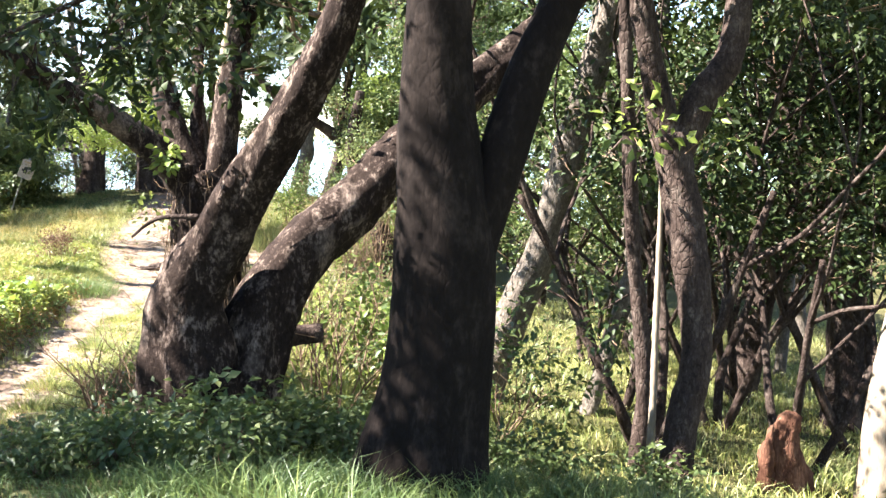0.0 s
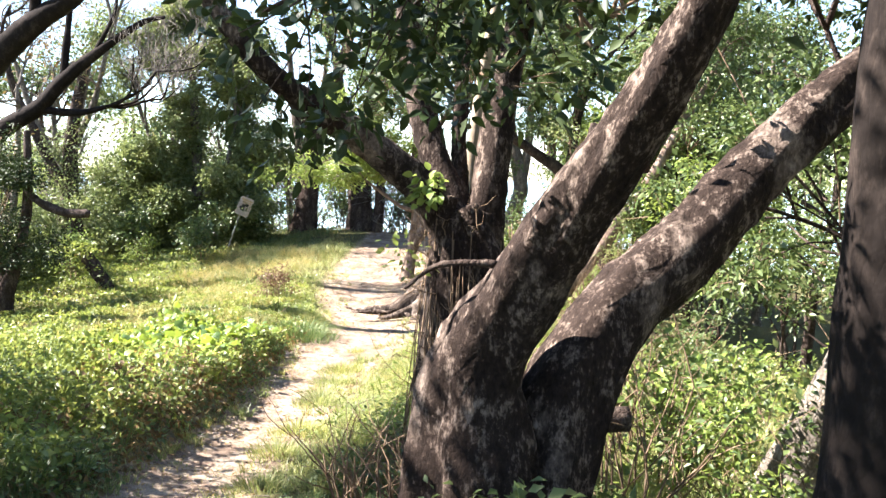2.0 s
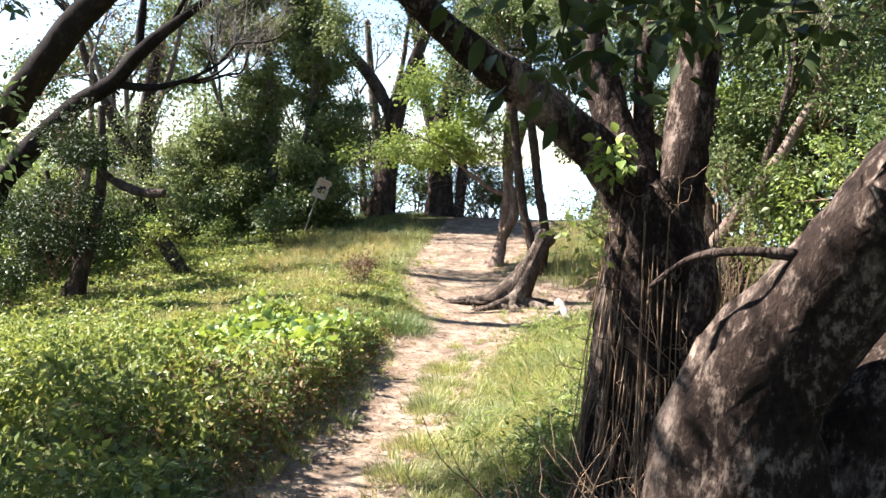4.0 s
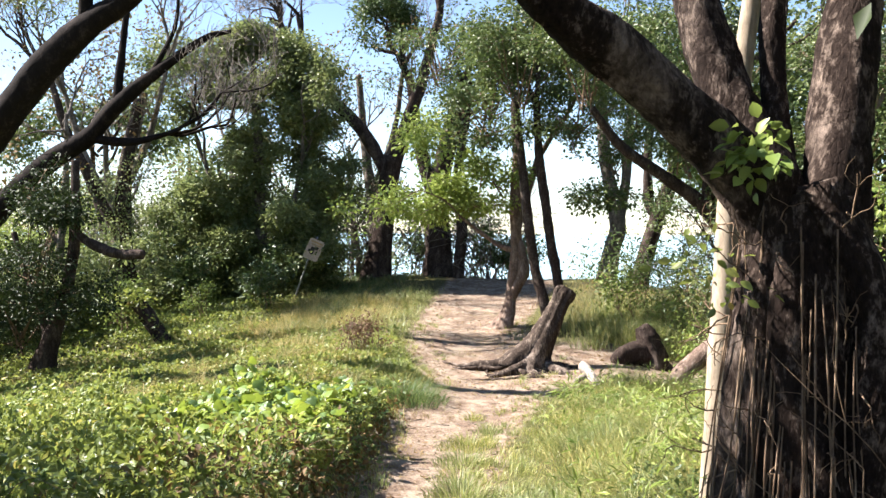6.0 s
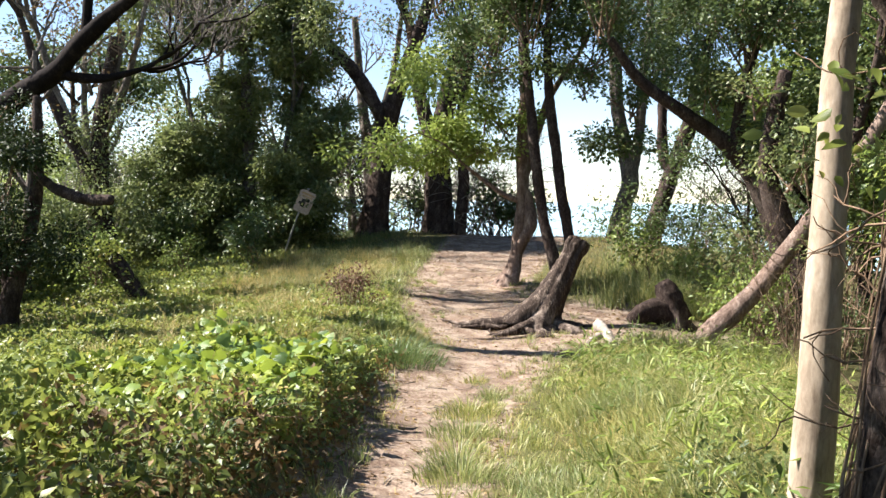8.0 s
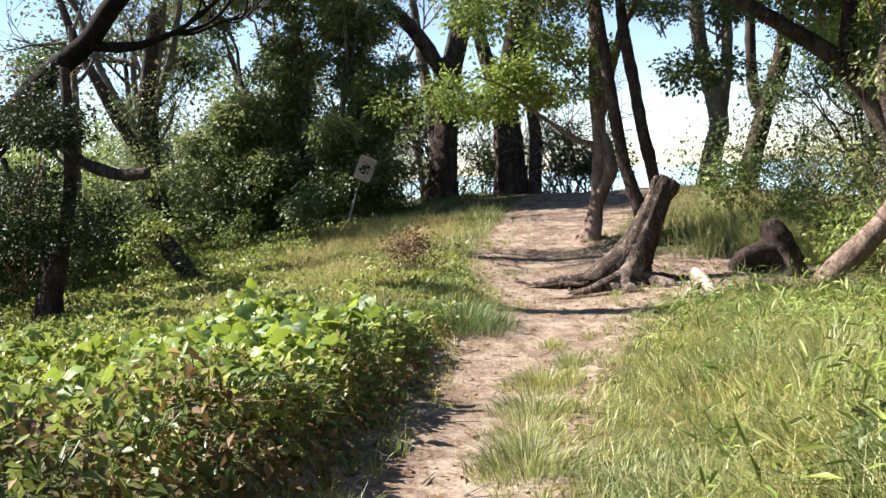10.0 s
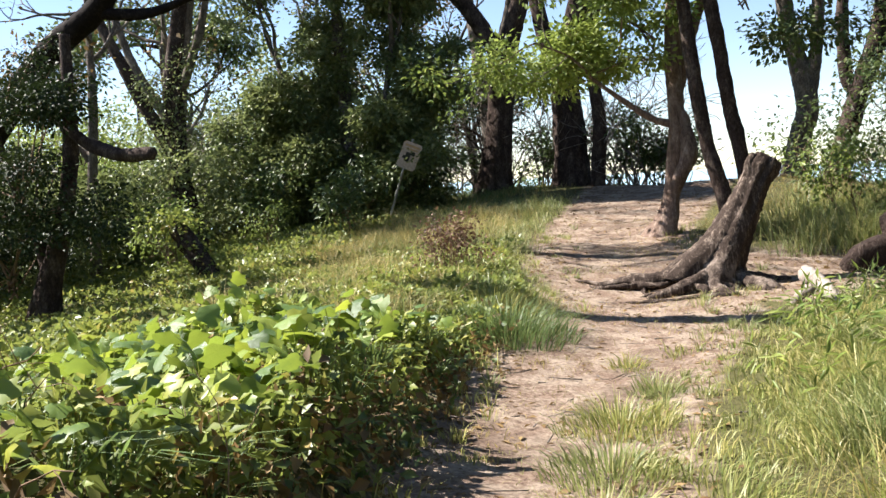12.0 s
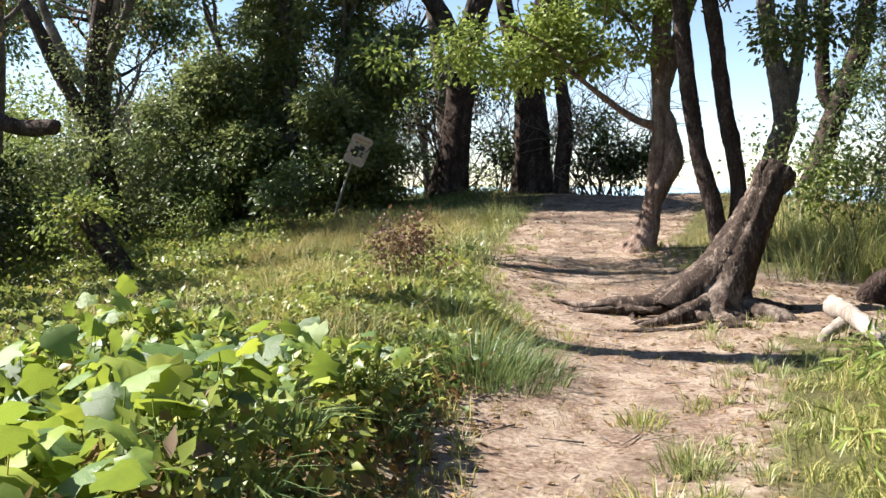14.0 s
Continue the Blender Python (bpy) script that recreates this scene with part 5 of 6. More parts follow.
    places = [(0.4, 10.2, 0), (-0.3, 11.0, 0), (0.2, 13, 1), (1.0, 14.6, 0), (1.2, 9.3, 1), (-0.2, 14.6, 1), (-0.9, 16.5, 0), (0.6, 19, 1), 
              (-2.2, 30.5, 1), (-3.4, 31.5, 1), (-1.2, 29, 0), (-3.9, 29.6, 0), (-2.8, 28.6, 0), (-4.4, 32.4, 1), (-2.6, 33.4, 1), (-1.8, 27.6, 1), (-8.6, 38.2, 2), (-8.0, 38.4, 2), (-9.2, 38.1, 2), (-12.0, 38.0, 2), (-13.6, 37.6, 2), (-2.2, 37.8, 1), (-3.1, 38.4, 0),
              (-14.2, 33.9, 2), (-15.5, 33.4, 2), (-17.8, 32.6, 2), (-18.6, 29.5, 0), (-20.5, 29, 0), (-17.6, 28.4, 0), (-21.5, 25.6, 2), (-18.2, 22.8, 2), (-19.5, 24.5, 0), (-16.3, 30.4, 0), (-14.5, 30.8, 2), (-0.6, 25.0, 1), (-1.2, 25.8, 0), (0.2, 23.4, 1), (-1.6, 24.8, 0)]
    used = set()
    for x, y, k in places:
        s = rng.uniform(0.8, 1.35)
        m = pose(x, y, float(land(x, y)), 0, 0, rng.uniform(0, 360))
        if k not in used:
            used.add(k)
            bushes[k].matrix_basis = m
        else:
            c = copy_thing(bushes[k], m)
            c.scale = (s, s, s)


plant_wood()


def weeds():
    """Low leafy weeds at the feet of the shaded trees."""
    rr = np.random.default_rng(320)
    first = shrub(321, LEAF_MID, 0.085, "low leafy weed in tree shade", 0.5, 12)
    first.name = "weed"
    tagged(first, category="weed", group="weeds under the trees")
    spots = [(rr.uniform(-2.4, -0.6), rr.uniform(5.4, 7.2)) for k in range(12)] + [(rr.uniform(-0.6, 2.6), rr.uniform(6.4, 8.2)) for k in range(8)] + [(rr.uniform(-0.9, 0.6), rr.uniform(7.0, 9.8)) for k in range(8)] + [(rr.uniform(-3.4, -2.4), rr.uniform(9.2, 13.6)) for k in range(14)]
    for k, (x, y) in enumerate(spots):
        m = pose(x, y, float(land(x, y)), 0, 0, rr.uniform(0, 360))
        if k == 0:
            first.matrix_basis = m
        else:
            c = copy_thing(first, m)
            z = rr.uniform(0.35, 0.75)
            c.scale = (z, z, z)


weeds()


def dead_shrub(x, y, tall, n, seed):
    rng = np.random.default_rng(seed)
    z = float(land(x, y))
    ob = thing("dead_shrub", (x, y, z), "dry leafless twiggy shrub at the path edge", "shrub")
    for k in range(n):
        t = Geo()
        a = rng.uniform(0, 6.28)
        grow(rng, t, t, [], (x + math.cos(a) * 0.16, y + math.sin(a) * 0.16, z - 0.05), (math.cos(a) * 0.14, math.sin(a) * 0.14, 1.0), tall * rng.uniform(0.3, 0.52), 0.013, 2, 0.3, 0.06, (1, 2))
        part("stem", t, TWIG, ob)


dead_shrub(-2.55, 8.4, 1.55, 16, 401)
dead_shrub(-2.15, 9.2, 1.0, 14, 402)
dead_shrub(-2.1, 8.0, 1.5, 16, 403)
dead_shrub(-1.95, 8.7, 2.1, 12, 406)
dead_shrub(-2.45, 10.0, 0.95, 12, 407)
dead_shrub(-2.3, 10.9, 1.1, 10, 408)
dead_shrub(-1.3, 11.3, 2.6, 16, 411)
dead_shrub(-0.7, 12.2, 2.9, 16, 412)
dead_shrub(-1.6, 13.4, 2.6, 14, 413)
dead_shrub(-0.2, 11.0, 2.6, 14, 414)
dead_shrub(-0.6, 9.5, 3.0, 14, 417)
dead_shrub(-1.6, 9.5, 2.7, 12, 418)
dead_shrub(-1.8, 24.3, 1.6, 10, 404)
dead_shrub(-1.2, 24.9, 1.9, 12, 405)
dead_shrub(-1.35, 22.7, 3.6, 18, 415)
dead_shrub(-0.7, 23.3, 4.0, 16, 416)

# ---- herbs and grass ----


def scatter(rng, n, x0, x1, y0, y1, chance):
    x, y = rng.uniform(x0, x1, n), rng.uniform(y0, y1, n)
    d, w = off_path(x, y)
    keep = rng.uniform(0, 1, n) < chance(x, y, d, w)
    return x[keep], y[keep]


def step(v, a, b):
    u = np.clip((v - a) / (b - a), 0, 1)
    return u * u * (3 - 2 * u)


def clumpy(x, y, f, s=0.0):
    return np.clip(0.5 + 0.5 * np.sin(x * f + 1.7 * np.sin(y * f * 0.63 + s)) * np.sin(y * f * 1.21 + 1.3 * np.sin(x * f * 0.77 - s)), 0, 1)


def grass_field(name, label, mat, rng, n, box, chance, low, high, width, trim=False):
    x, y = scatter(rng, n, *box, chance)
    p = np.stack([x, y, land(x, y) - 0.02], 1)
    th = 12.0 * clumpy(x, y, 1.9, 7) + 5.0 * clumpy(x, y, 4.7, 2) + rng.normal(size=len(x)) * 0.8
    lean = np.stack([np.cos(th), np.sin(th), -0.15 * np.ones(len(x))], 1) * rng.uniform(0.2, 1.5, len(x))[:, None]
    g = Geo()
    d, w = off_path(x, y)
    short = 0.35 + 0.65 * step(d - w, 0.3, 1.5) if trim else 1.0
    g.blades(p, lean, rng.uniform(low, high, len(x)) * (0.2 + 0.6 * clumpy(x, y, 2.3) + 0.5 * clumpy(x, y, 6.1, 3)) * short, width * rng.uniform(0.7, 1.3, len(x)), rng)
    ob = new(name, g.mesh(name))
    ob.data.materials.append(mat)
    tagged(ob, label, "grass", kind="stuff")


rng = np.random.default_rng(77)
grass_field("tall_grass", "tall light green sunlit grass bank beside the path", GRASS_TALL, rng, 165000, (-6, 0.5, 9.5, 23.5),
            lambda x, y, d, w: step(d - w, -0.15, 0.5) * (1 - step(d, 4.0, 5.5)) * (1 - step(y, 21.5, 23)) * (0.2 + 0.8 * step(clumpy(x, y, 3.1, 1), 0.15, 0.7)), 0.2, 0.7, 0.0085, True)
grass_field("shaded_grass", "green grass and weeds, tree shade put into their colour", GRASS_SHADE, rng, 60000, (-4.5, 4, 1.5, 11),
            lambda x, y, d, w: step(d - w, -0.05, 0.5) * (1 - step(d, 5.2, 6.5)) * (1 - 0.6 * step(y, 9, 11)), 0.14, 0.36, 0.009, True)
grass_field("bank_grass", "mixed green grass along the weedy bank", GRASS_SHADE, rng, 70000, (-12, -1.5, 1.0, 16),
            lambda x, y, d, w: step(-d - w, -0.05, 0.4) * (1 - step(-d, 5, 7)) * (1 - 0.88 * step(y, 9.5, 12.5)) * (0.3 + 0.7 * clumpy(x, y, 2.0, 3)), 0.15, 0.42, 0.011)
grass_field("path_grass", "long drooping grass tussocks edging the dirt path", GRASS_TALL, rng, 60000, (-13, -5, 18.5, 34),
            lambda x, y, d, w: step(-d - w, -0.3, 0.5) * (1 - step(-d, 3.5, 6.5)) * (0.25 + 0.75 * clumpy(x, y, 2.6, 2)), 0.14, 0.42, 0.010)
grass_field("meadow_grass", "short yellowed sunlit grass on the slope", GRASS_DRY, rng, 75000, (-17, -2, 20, 39),
            lambda x, y, d, w: np.maximum(step(-d - w, 0.1, 1.2), step(d - w, -0.2, 0.9) * step(y, 26.5, 28.5)) * 0.7, 0.08, 0.26, 0.010)
grass_field("woodland_grass", "patchy sunlit grass on the woodland floor", GRASS_TALL, rng, 90000, (0, 12, 5.5, 24),
            lambda x, y, d, w: step(d, 3.5, 5.0) * (0.3 + 0.7 * clumpy(x, y, 1.1, 5)), 0.1, 0.32, 0.013)
grass_field("crest_grass", "tall green grass clump by the clearing", GRASS_TALL, rng, 52000, (-5.6, 0.5, 26.3, 34),
            lambda x, y, d, w: np.clip(1.3 - np.hypot((x + 2.9) / 2.2, (y - 28.6) / 3.0), 0, 1) * (0.15 + 0.85 * step(clumpy(x, y, 2.7, 3), 0.3, 0.7)), 0.35, 1.15, 0.012)
grass_field("shadow_grass", "grass under the evergreen trees, shade put into its colour", GRASS_SHADE, rng, 30000, (-20, -10.5, 28, 38),
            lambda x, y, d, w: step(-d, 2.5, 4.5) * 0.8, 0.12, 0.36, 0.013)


grass_field("seed_grass", "pale dry seeding grass stems over the bank", GRASS_DRY, rng, 16000, (-5.5, 0.5, 9.8, 22),
            lambda x, y, d, w: step(d - w, 0.25, 1.0) * (1 - step(d, 3.8, 5.2)) * step(clumpy(x, y, 2.2, 11), 0.35, 0.8), 0.4, 0.85, 0.0045)
grass_field("slope_straw", "pale straw-coloured grass over the sunlit slope", GRASS_DRY, rng, 46000, (-15, -6.5, 17.5, 32),
            lambda x, y, d, w: step(-d - w, 0.3, 1.6) * (1 - step(-d, 5.0, 7.5)) * (0.15 + 0.85 * step(clumpy(x, y, 1.5, 5), 0.35, 0.75)), 0.3, 0.62, 0.008)
grass_field("straw", "short dry straw and sprouts on trodden dirt", GRASS_DRY, rng, 60000, (-10.5, -2.5, 8, 31),
            lambda x, y, d, w: (1 - step(np.abs(d) - w, 0.0, 0.5)) * (0.14 + 0.86 * step(clumpy(x, y, 2.1, 9), 0.45, 0.85)), 0.02, 0.12, 0.006)


def bank_clumps():
    """Arching clumps and leafy herbs that stand out of the bank's grass."""
    rr = np.random.default_rng(79)
    g, h = Geo(), Geo()
    made = 0
    while made < 190:
        y = rr.uniform(9.8, 22.0)
        x = float(np.interp(y, PATH_Y, PATH_X)) + rr.uniform(1.5, 4.4)
        d, w = off_path(x, y)
        if d < w + 0.7:
            continue
        made += 1
        n = int(rr.integers(50, 120))
        a = rr.uniform(0, 6.28, n)
        q = 0.13 * rr.uniform(0, 1, n)
        px, py = x + np.cos(a) * q, y + np.sin(a) * q
        lean = np.stack([np.cos(a), np.sin(a), -0.25 * np.ones(n)], 1) * rr.uniform(0.3, 1.5, n)[:, None]
        tall = rr.uniform(0.35, 0.75) * min(1.0, 0.35 + 0.65 * (d - w) / 1.5)
        g.blades(np.stack([px, py, land(px, py)], 1), lean, tall * rr.uniform(0.5, 1.1, n), 0.009 * rr.uniform(0.6, 1.4, n), rr)
        if made % 3:
            spray(h, None, rr, (x + rr.normal() * 0.2, y + rr.normal() * 0.2, float(land(x, y)) + tall * 0.75), (0.24, 0.24, 0.16), 7, 7, 0.10, 0.11, up=0.6, gap=0.0, slim=0.2)
    for name, geo, mat, label in (("grass_clumps", g, GRASS_TALL, "arching clumps of pale green bank grass"), ("bank_herbs", h, LEAF_LIGHT, "small leafy green herbs among bank grass")):
        ob = new(name, geo.mesh(name))
        ob.data.materials.append(mat)
        tagged(ob, label, "grass", kind="stuff")


bank_clumps()


def bank_sedge():
    """Arching blades, trailing stems and withered leaves on the steep edge of the vine bank."""
    rr = np.random.default_rng(83)
    g, t = Geo(), Geo()
    for k in range(80):
        y = rr.uniform(8.5, 23.5)
        x0, w = float(np.interp(y, PATH_Y, PATH_X)), float(np.interp(y, PATH_Y, PATH_W))
        x = x0 - w - abs(rr.normal()) * 0.8 - 0.12
        z = float(land(x, y)) + float(vine_height(x, y)) * 0.7
        n = int(rr.integers(14, 40))
        a = rr.uniform(0, 6.28, n)
        lean = np.stack([np.cos(a) + 0.4, np.sin(a) - 0.2, -0.35 * np.ones(n)], 1) * rr.uniform(0.5, 1.6, n)[:, None]
        p = np.stack([x + np.cos(a) * 0.05, y + np.sin(a) * 0.05, np.full(n, z)], 1)
        g.blades(p, lean, rr.uniform(0.14, 0.3) * rr.uniform(0.5, 1.1, n), 0.011 * rr.uniform(0.6, 1.4, n), rr)
        if k % 3 == 0:
            grow(rr, t, t, [], (x, y, z - 0.1), (rr.normal() * 0.6 + 0.3, rr.normal() * 0.6, 0.7), 0.4, 0.006, 2, 0.5, -0.12, (1, 2))
    for name, geo, mat, label in (("bank_sedge", g, GRASS_SHADE, "dark arching grass blades among the bank vines"), ("bank_twigs", t, TWIG, "dry trailing stems among the bank vines")):
        ob = new(name, geo.mesh(name))
        ob.data.materials.append(mat)
        tagged(ob, label, "undergrowth", kind="stuff")


def path_sprouts():
    """Small tufts that have rooted in the trodden dirt, thicker towards its edges."""
    rr = np.random.default_rng(85)
    g = Geo()
    for k in range(320):
        y = rr.uniform(3.0, 30.0)
        x0, w = float(np.interp(y, PATH_Y, PATH_X)), float(np.interp(y, PATH_Y, PATH_W))
        f = rr.choice([-1, 1]) * rr.uniform(0.35, 1.15) ** 0.7
        x = x0 + f * w
        n = int(rr.integers(12, 46))
        a = rr.uniform(0, 6.28, n)
        q = rr.uniform(0.04, 0.16) * rr.uniform(0, 1, n)
        px, py = x + np.cos(a) * q, y + np.sin(a) * q
        lean = np.stack([np.cos(a), np.sin(a), np.zeros(n)], 1) * rr.uniform(0.2, 1.2, n)[:, None]
        g.blades(np.stack([px, py, land(px, py) - 0.01], 1), lean, rr.uniform(0.06, 0.2) * rr.uniform(0.5, 1.1, n), 0.007 * rr.uniform(0.6, 1.4, n), rr)
    ob = new("path_sprouts", g.mesh("path_sprouts"))
    ob.data.materials.append(GRASS_TALL)
    tagged(ob, "small grass sprouts rooted in trodden dirt", "grass", kind="stuff")


path_sprouts()


def tussock(x, y, n, r, h, mat, seed, label):
    rr = np.random.default_rng(seed)
    a, q = rr.uniform(0, 6.28, n), r * rr.uniform(0, 1, n) ** 0.7
    px, py = x + np.cos(a) * q, y + np.sin(a) * q
    g = Geo()
    lean = np.stack([np.cos(a), np.sin(a), np.zeros(n)], 1) * rr.uniform(0.2, 1.6, n)[:, None]
    g.blades(np.stack([px, py, land(px, py) - 0.02], 1), lean, h * rr.uniform(0.25, 1.15, n) * (1.15 - 0.6 * q / r), 0.008 * rr.uniform(0.7, 1.3, n), rr)
    ob = new("grass_tussock", g.mesh("grass_tussock"))
    ob.data.materials.append(mat)
    tagged(ob, label, "grass", "tussocks on the path", "stuff")


for i, (x, y, n, r, h) in enumerate([(-5.55, 17.4, 700, 0.42, 0.24), (-5.35, 16.3, 600, 0.4, 0.24), (-5.5, 18.6, 260, 0.22, 0.22), (-5.0, 14.6, 700, 0.4, 0.28), (-5.2, 15.4, 500, 0.35, 0.2),
                                     (-4.45, 11.4, 500, 0.35, 0.24), (-4.6, 12.6, 600, 0.4, 0.25), (-7.3, 20.3, 1400, 0.75, 0.42), (-7.9, 21.6, 1200, 0.8, 0.4), (-3.9, 9.6, 500, 0.35, 0.22), (-5.9, 19.5, 160, 0.16, 0.2)]):
    tussock(x, y, n, r, h, GRASS_TALL if i != 7 else GRASS_SHADE, 500 + i, "tuft of fresh grass growing out of the dirt path")


def hollow(x, y):
    """Where the creeper has withered and the bank is open earth."""
    return np.exp(-((x + 6.35) / 0.4) ** 2 - ((y - 14.2) / 0.9) ** 2)


def vine_height(x, y):
    d, w = off_path(x, y)
    lump = 0.06 + 0.66 * clumpy(x, y, 1.7, 4) ** 1.4 + 0.34 * clumpy(x, y, 4.3, 1) + 0.18 * clumpy(x, y, 9.0, 2)
    brow = 0.16 * np.exp(-((-d - w - 0.42) / 0.4) ** 2) * step(y, 9.5, 11.5) * (1 - step(y, 15.5, 17.5))
    rest = 1 - 0.7 * np.exp(-((x + 8.0) / 1.1) ** 2 - ((y - 16.3) / 2.3) ** 2)
    return 0.64 * step(-d - w, -0.02, 0.3) * (lump + brow) * rest * (1 - 0.6 * step(y, 16.5, 21)) * (1 - 0.3 * hollow(x, y))


def vine_carpet(name, label, mat, n, box, chance, leaf, seed):
    rr = np.random.default_rng(seed)
    x, y = scatter(rr, n, *box, chance)
    k = len(x)
    u = 1.08 - rr.uniform(0, 1, k) ** 1.8 * 0.7
    p = np.stack([x, y, land(x, y) + vine_height(x, y) * u + 0.02], 1)
    nor = unit(rr, k) * 0.85 + np.array([-0.2, 0, 0.9])
    axis = unit(rr, k) + np.array([0.15, -0.25, -0.1])
    s = leaf * rr.uniform(0.55, 1.3, k)
    g = Geo()
    g.leaves(p, axis, nor, s, s * rr.uniform(0.35, 0.75, k), 0.12, 0.15)
    ob = new(name, g.mesh(name))
    ob.data.materials.append(mat)
    tagged(ob, label, "vines", kind="stuff")


bank_sedge()
vine_carpet("vine_carpet", "yellow-green creeping vine covering the bank", LEAF_VINE, 230000, (-14, -4.5, 8, 27),
            lambda x, y, d, w: step(-d - w, 0.0, 0.35) * (1 - step(-d, 6.5, 9)) * (0.15 + 0.85 * step(clumpy(x, y, 2.4, 6), 0.15, 0.7)) * (1 - 0.7 * step(y, 21, 26)) * (1 - 0.35 * hollow(x, y)), 0.085, 601)
vine_carpet("undergrowth", "dense green creeper under the trees beyond the bank", LEAF_VINE, 60000, (-24, -10, 16, 33),
            lambda x, y, d, w: step(-d, 5, 7) * (0.4 + 0.6 * clumpy(x, y, 1.3, 7)), 0.11, 602)
vine_carpet("dry_leaves_in_vine", "withered brown leaves among the vines", LEAF_BROWN, 26000, (-9.5, -4.5, 9, 21),
            lambda x, y, d, w: step(-d - w, 0.0, 0.2) * (1 - step(-d, 1.6, 2.6)) * (1 - 0.8 * step(y, 14.8, 16)) * step(clumpy(x, y, 2.9, 8), 0.3, 0.8), 0.08, 603)


def bank_foot():
    """Withered leaves, and creeper coloured dark as shade, clinging to the steep foot of the bank."""
    rr = np.random.default_rng(93)
    # The creeper takes the shade-coloured grass, to darken the strip along the path.
    for name, mat, n, label in (("bank_foot_leaves", LEAF_BROWN, 30000, "withered brown leaves on the bank's steep foot"), ("bank_foot_creeper", GRASS_SHADE, 22000, "green creeper on the bank's steep foot, shade put into its colour")):
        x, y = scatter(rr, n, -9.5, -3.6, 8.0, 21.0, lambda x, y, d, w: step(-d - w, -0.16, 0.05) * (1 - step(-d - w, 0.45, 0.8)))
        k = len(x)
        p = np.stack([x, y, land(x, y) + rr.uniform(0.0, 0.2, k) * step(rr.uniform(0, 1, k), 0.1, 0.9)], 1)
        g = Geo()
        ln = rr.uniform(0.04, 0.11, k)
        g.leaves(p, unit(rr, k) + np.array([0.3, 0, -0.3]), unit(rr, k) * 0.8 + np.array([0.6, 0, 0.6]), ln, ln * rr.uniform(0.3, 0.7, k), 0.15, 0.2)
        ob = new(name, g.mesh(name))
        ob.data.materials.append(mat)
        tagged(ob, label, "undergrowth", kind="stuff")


bank_foot()


def litter():
    rr = np.random.default_rng(88)
    x, y = scatter(rr, 90000, -13, 1.5, 0, 37, lambda x, y, d, w: np.maximum((1 - step(np.abs(d) - w, -0.2, 0.4)) * (0.15 + 0.5 * step(np.abs(d) / w, 0.3, 0.9)), 0.8 * np.exp(-((x + 4.3) / 1.6) ** 2 - ((y - 25.2) / 1.8) ** 2)))
    k = len(x)
    p = np.stack([x, y, land(x, y) + 0.012], 1)
    s = rr.uniform(0.02, 0.09, k)
    g = Geo()
    g.leaves(p, unit(rr, k) * np.array([1, 1, 0.15]), unit(rr, k) * 0.35 + np.array([0, 0, 1.0]), s, s * 0.5, 0.2, 0.1)
    ob = new("leaf_litter", g.mesh("leaf_litter"))
    ob.data.materials.append(LEAF_BROWN)
    tagged(ob, "small dry brown leaves scattered on the dirt", "leaf litter", kind="stuff")


litter()


def fallen_twigs():
    """Dry twigs and slivers of bark lying on the trodden dirt."""
    rr = np.random.default_rng(92)
    y = rr.uniform(3, 31, 420)
    x = np.interp(y, PATH_Y, PATH_X) + rr.normal(size=420) * np.interp(y, PATH_Y, PATH_W) * 0.75
    ln, a = rr.uniform(0.05, 0.3, 420), rr.uniform(0, 6.28, 420)
    x2, y2 = x + np.cos(a) * ln, y + np.sin(a) * ln
    g = Geo()
    g.sticks(np.stack([x, y, land(x, y) + 0.012], 1), np.stack([x2, y2, land(x2, y2) + 0.016], 1), rr.uniform(0.003, 0.009, 420), 0.003)
    ob = new("fallen_twigs", g.mesh("fallen_twigs"))
    ob.data.materials.append(TWIG_GREY)
    tagged(ob, "dry grey twigs lying on the dirt path", "twigs", kind="stuff")


fallen_twigs()


def dead_weed():
    rr = np.random.default_rng(89)
    x, y = -9.2, 23.5
    z = float(land(x, y))
    ob = thing("withered_weed", (x, y, z), "withered reddish-brown weed clump in the grass", "weed")
    t, leafs = Geo(), Geo()
    for k in range(40):
        a = rr.uniform(0, 6.28)
        q = rr.uniform(0, 0.45)
        bx, by = x + math.cos(a) * q, y + math.sin(a) * q
        tip = (bx + rr.normal() * 0.12, by + rr.normal() * 0.12, z + rr.uniform(0.3, 0.75))
        t.sticks([(bx, by, z - 0.02)], [tip], 0.006, 0.003)
        spray(leafs, None, rr, tip, (0.1, 0.1, 0.16), 4, 6, 0.05, 0.06, gap=0.0)
    part("stem_mass", t, TWIG, ob, kind="stuff")
    part("leaf_mass", leafs, foliage("weed_red", [(0.0, (0.07, 0.036, 0.028)), (0.6, (0.14, 0.078, 0.054)), (1.0, (0.24, 0.16, 0.10))], 0.7, 0.2, (0.2, 0.12, 0.07)), ob)


dead_weed()


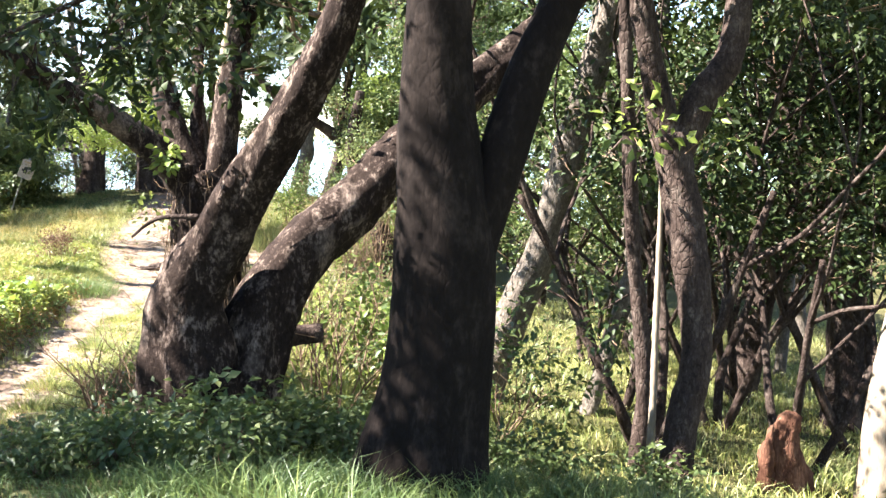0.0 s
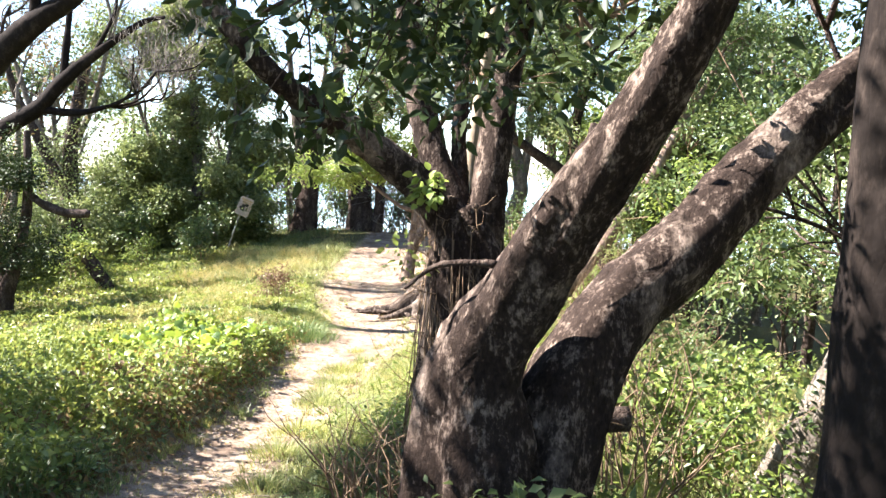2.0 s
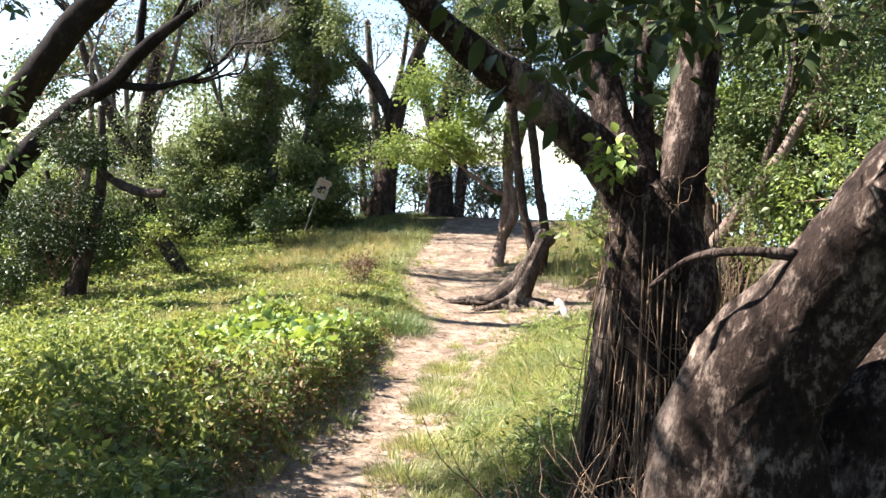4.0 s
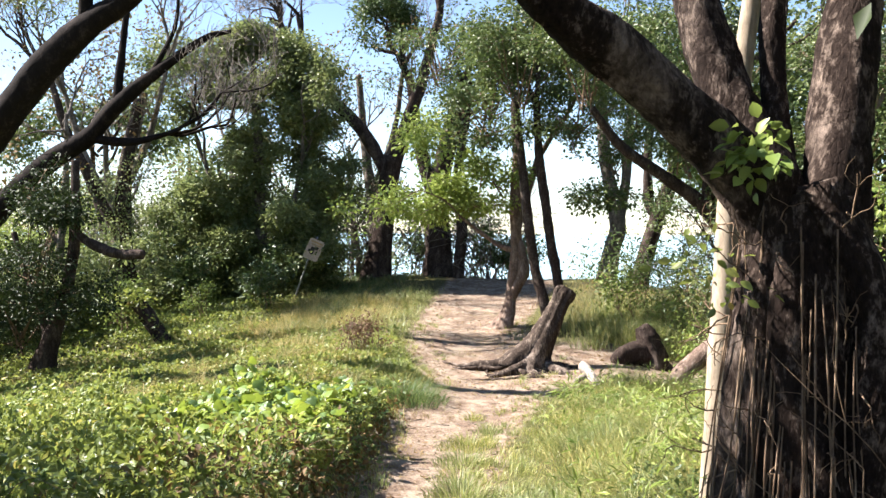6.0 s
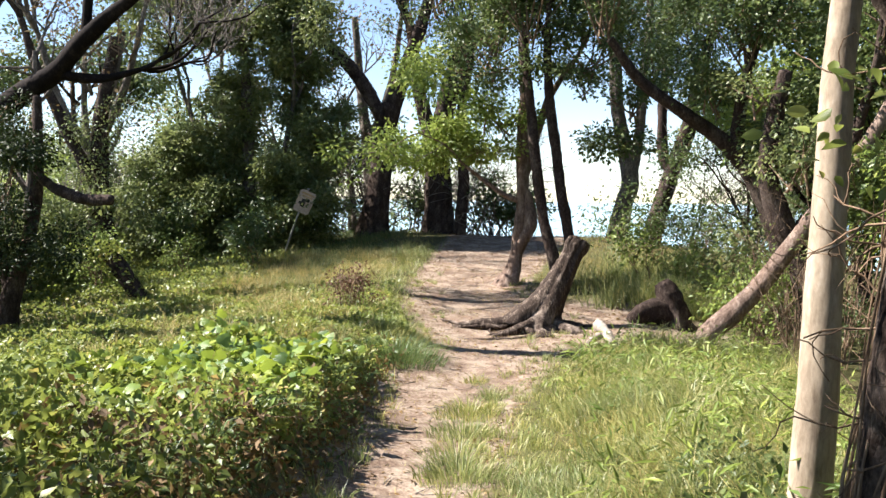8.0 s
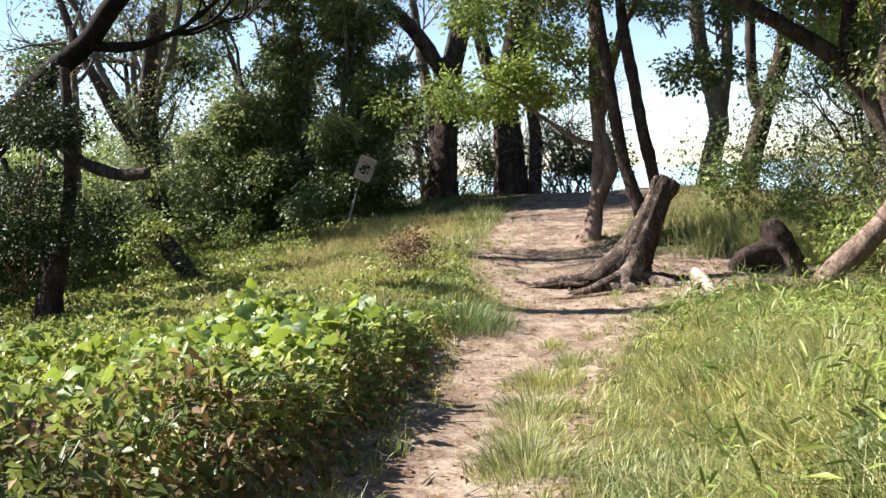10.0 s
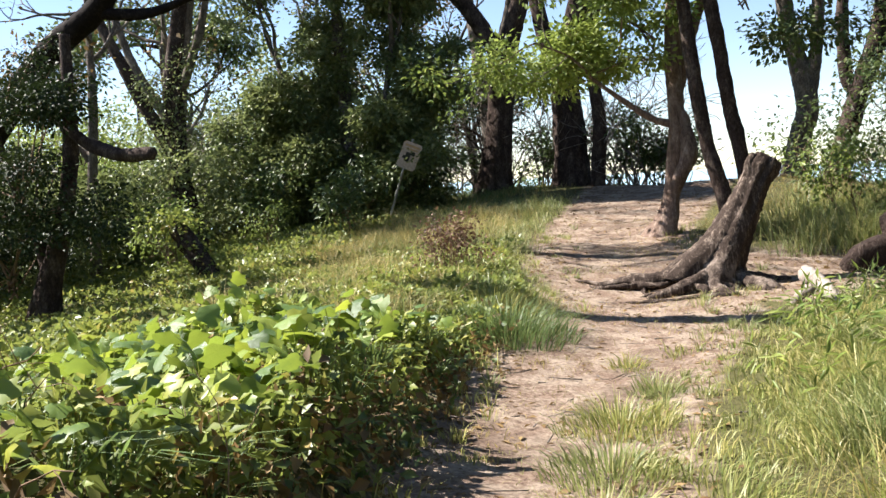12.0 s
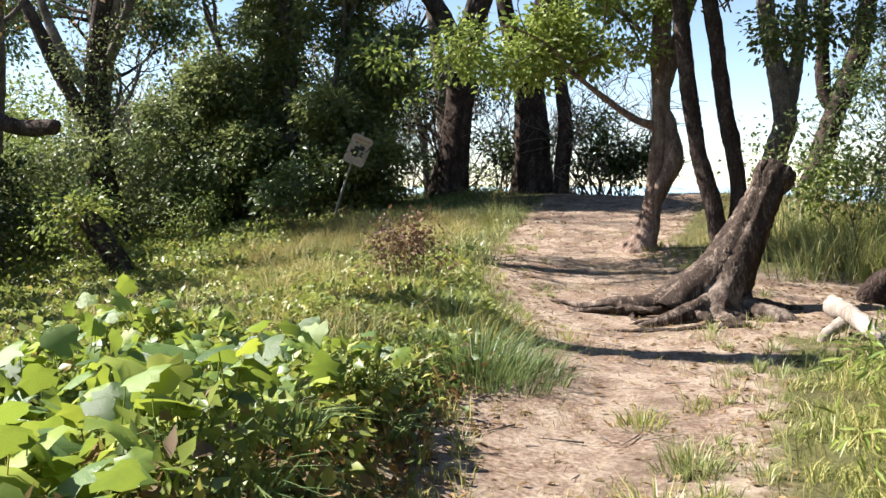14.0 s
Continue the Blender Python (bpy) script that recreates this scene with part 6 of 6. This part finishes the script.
def broad_leaf_vine():
    """Broad lobed leaves over the bank, each on a stalk."""
    rr = np.random.default_rng(90)
    outline = [(0.0, 0.0), (0.30, -0.06), (0.50, 0.16), (0.42, 0.34), (0.52, 0.52), (0.30, 0.62), (0.20, 0.86), (0.0, 1.0)]
    meshes, shapes = [], []
    for k in range(4):
        v, t = [(0, 0, 0), (0, 0.5, 0.06), (0, 1.0, -0.04 - 0.05 * k)], []
        for s in (1, -1):
            b = len(v)
            for ox, oy in outline[1:-1]:
                v.append((s * ox * (1 + 0.1 * rr.normal()), oy, -0.10 * ox - 0.10 * ox * k * 0.5 + 0.03 * rr.normal()))
            ring = [0] + list(range(b, b + 6)) + [2]
            for i in range(7):
                t.append((1, ring[i], ring[i + 1]) if s > 0 else (1, ring[i + 1], ring[i]))
        g = Geo()
        g.put(v, None, t)
        shapes.append((v, t))
        me = g.mesh("leaf")
        me.materials.append(LEAF_BROAD)
        meshes.append(me)
    base = (-8.2, 17.8, float(land(-8.2, 17.8)))
    ob = thing("broad_leaf_vine", base, "patch of bright broad-lobed vine leaves on the bank", "vine")
    stalks, made = [], 0
    while made < 300:
        y = rr.uniform(15.1, 18.9)
        mid = np.interp(y, [14.9, 16, 18, 20, 21.6], [-7.5, -7.9, -8.3, -8.9, -9.3])
        x = mid + rr.uniform(-1.0, 1.2)
        d, w = off_path(x, y)
        if -d < w + 0.35:
            continue
        z = float(land(x, y) + vine_height(x, y)) + rr.uniform(0.03, 0.2)
        o = new("leaf", meshes[made % 4])
        o.parent = ob
        s = rr.uniform(0.1, 0.2)
        m = pose(x, y, z, rr.normal() * 24 + 34, rr.normal() * 22, rr.uniform(0, 360)) @ Matrix.Scale(s, 4)
        o.matrix_basis = Matrix.Translation(-Vector(base)) @ m
        stalks.append(((x + rr.normal() * 0.05, y + rr.normal() * 0.05, z - 0.3), (x, y, z)))
        made += 1
    g = Geo()
    g.sticks([a for a, b in stalks], [b for a, b in stalks], 0.004, 0.003)
    part("stalk_mass", g, LEAF_VINE, ob, kind="stuff")
    lower = Geo()
    made = 0
    while made < 620:
        y = rr.uniform(13.2, 19.4)
        x = np.interp(y, [13.2, 16, 18, 20], [-7.2, -7.8, -8.2, -8.8]) + rr.uniform(-1.3, 1.3)
        d, w = off_path(x, y)
        if -d < w + 0.3:
            continue
        made += 1
        z = float(land(x, y) + vine_height(x, y)) + rr.uniform(-0.05, 0.13)
        m = np.array(pose(x, y, z, rr.normal() * 26 + 30, rr.normal() * 24, rr.uniform(0, 360)) @ Matrix.Scale(rr.uniform(0.07, 0.15), 4))
        v, t = shapes[made % 4]
        lower.put(np.asarray(v) @ m[:3, :3].T + m[:3, 3], None, t)
    part("low_leaf_mass", lower, foliage("leaf_broad_low", [(0.0, (0.055, 0.11, 0.032)), (0.5, (0.11, 0.18, 0.045)), (0.85, (0.2, 0.27, 0.06)), (1.0, (0.36, 0.37, 0.08))], 0.4, 0.36, (0.36, 0.45, 0.06)), ob, kind="stuff")


broad_leaf_vine()
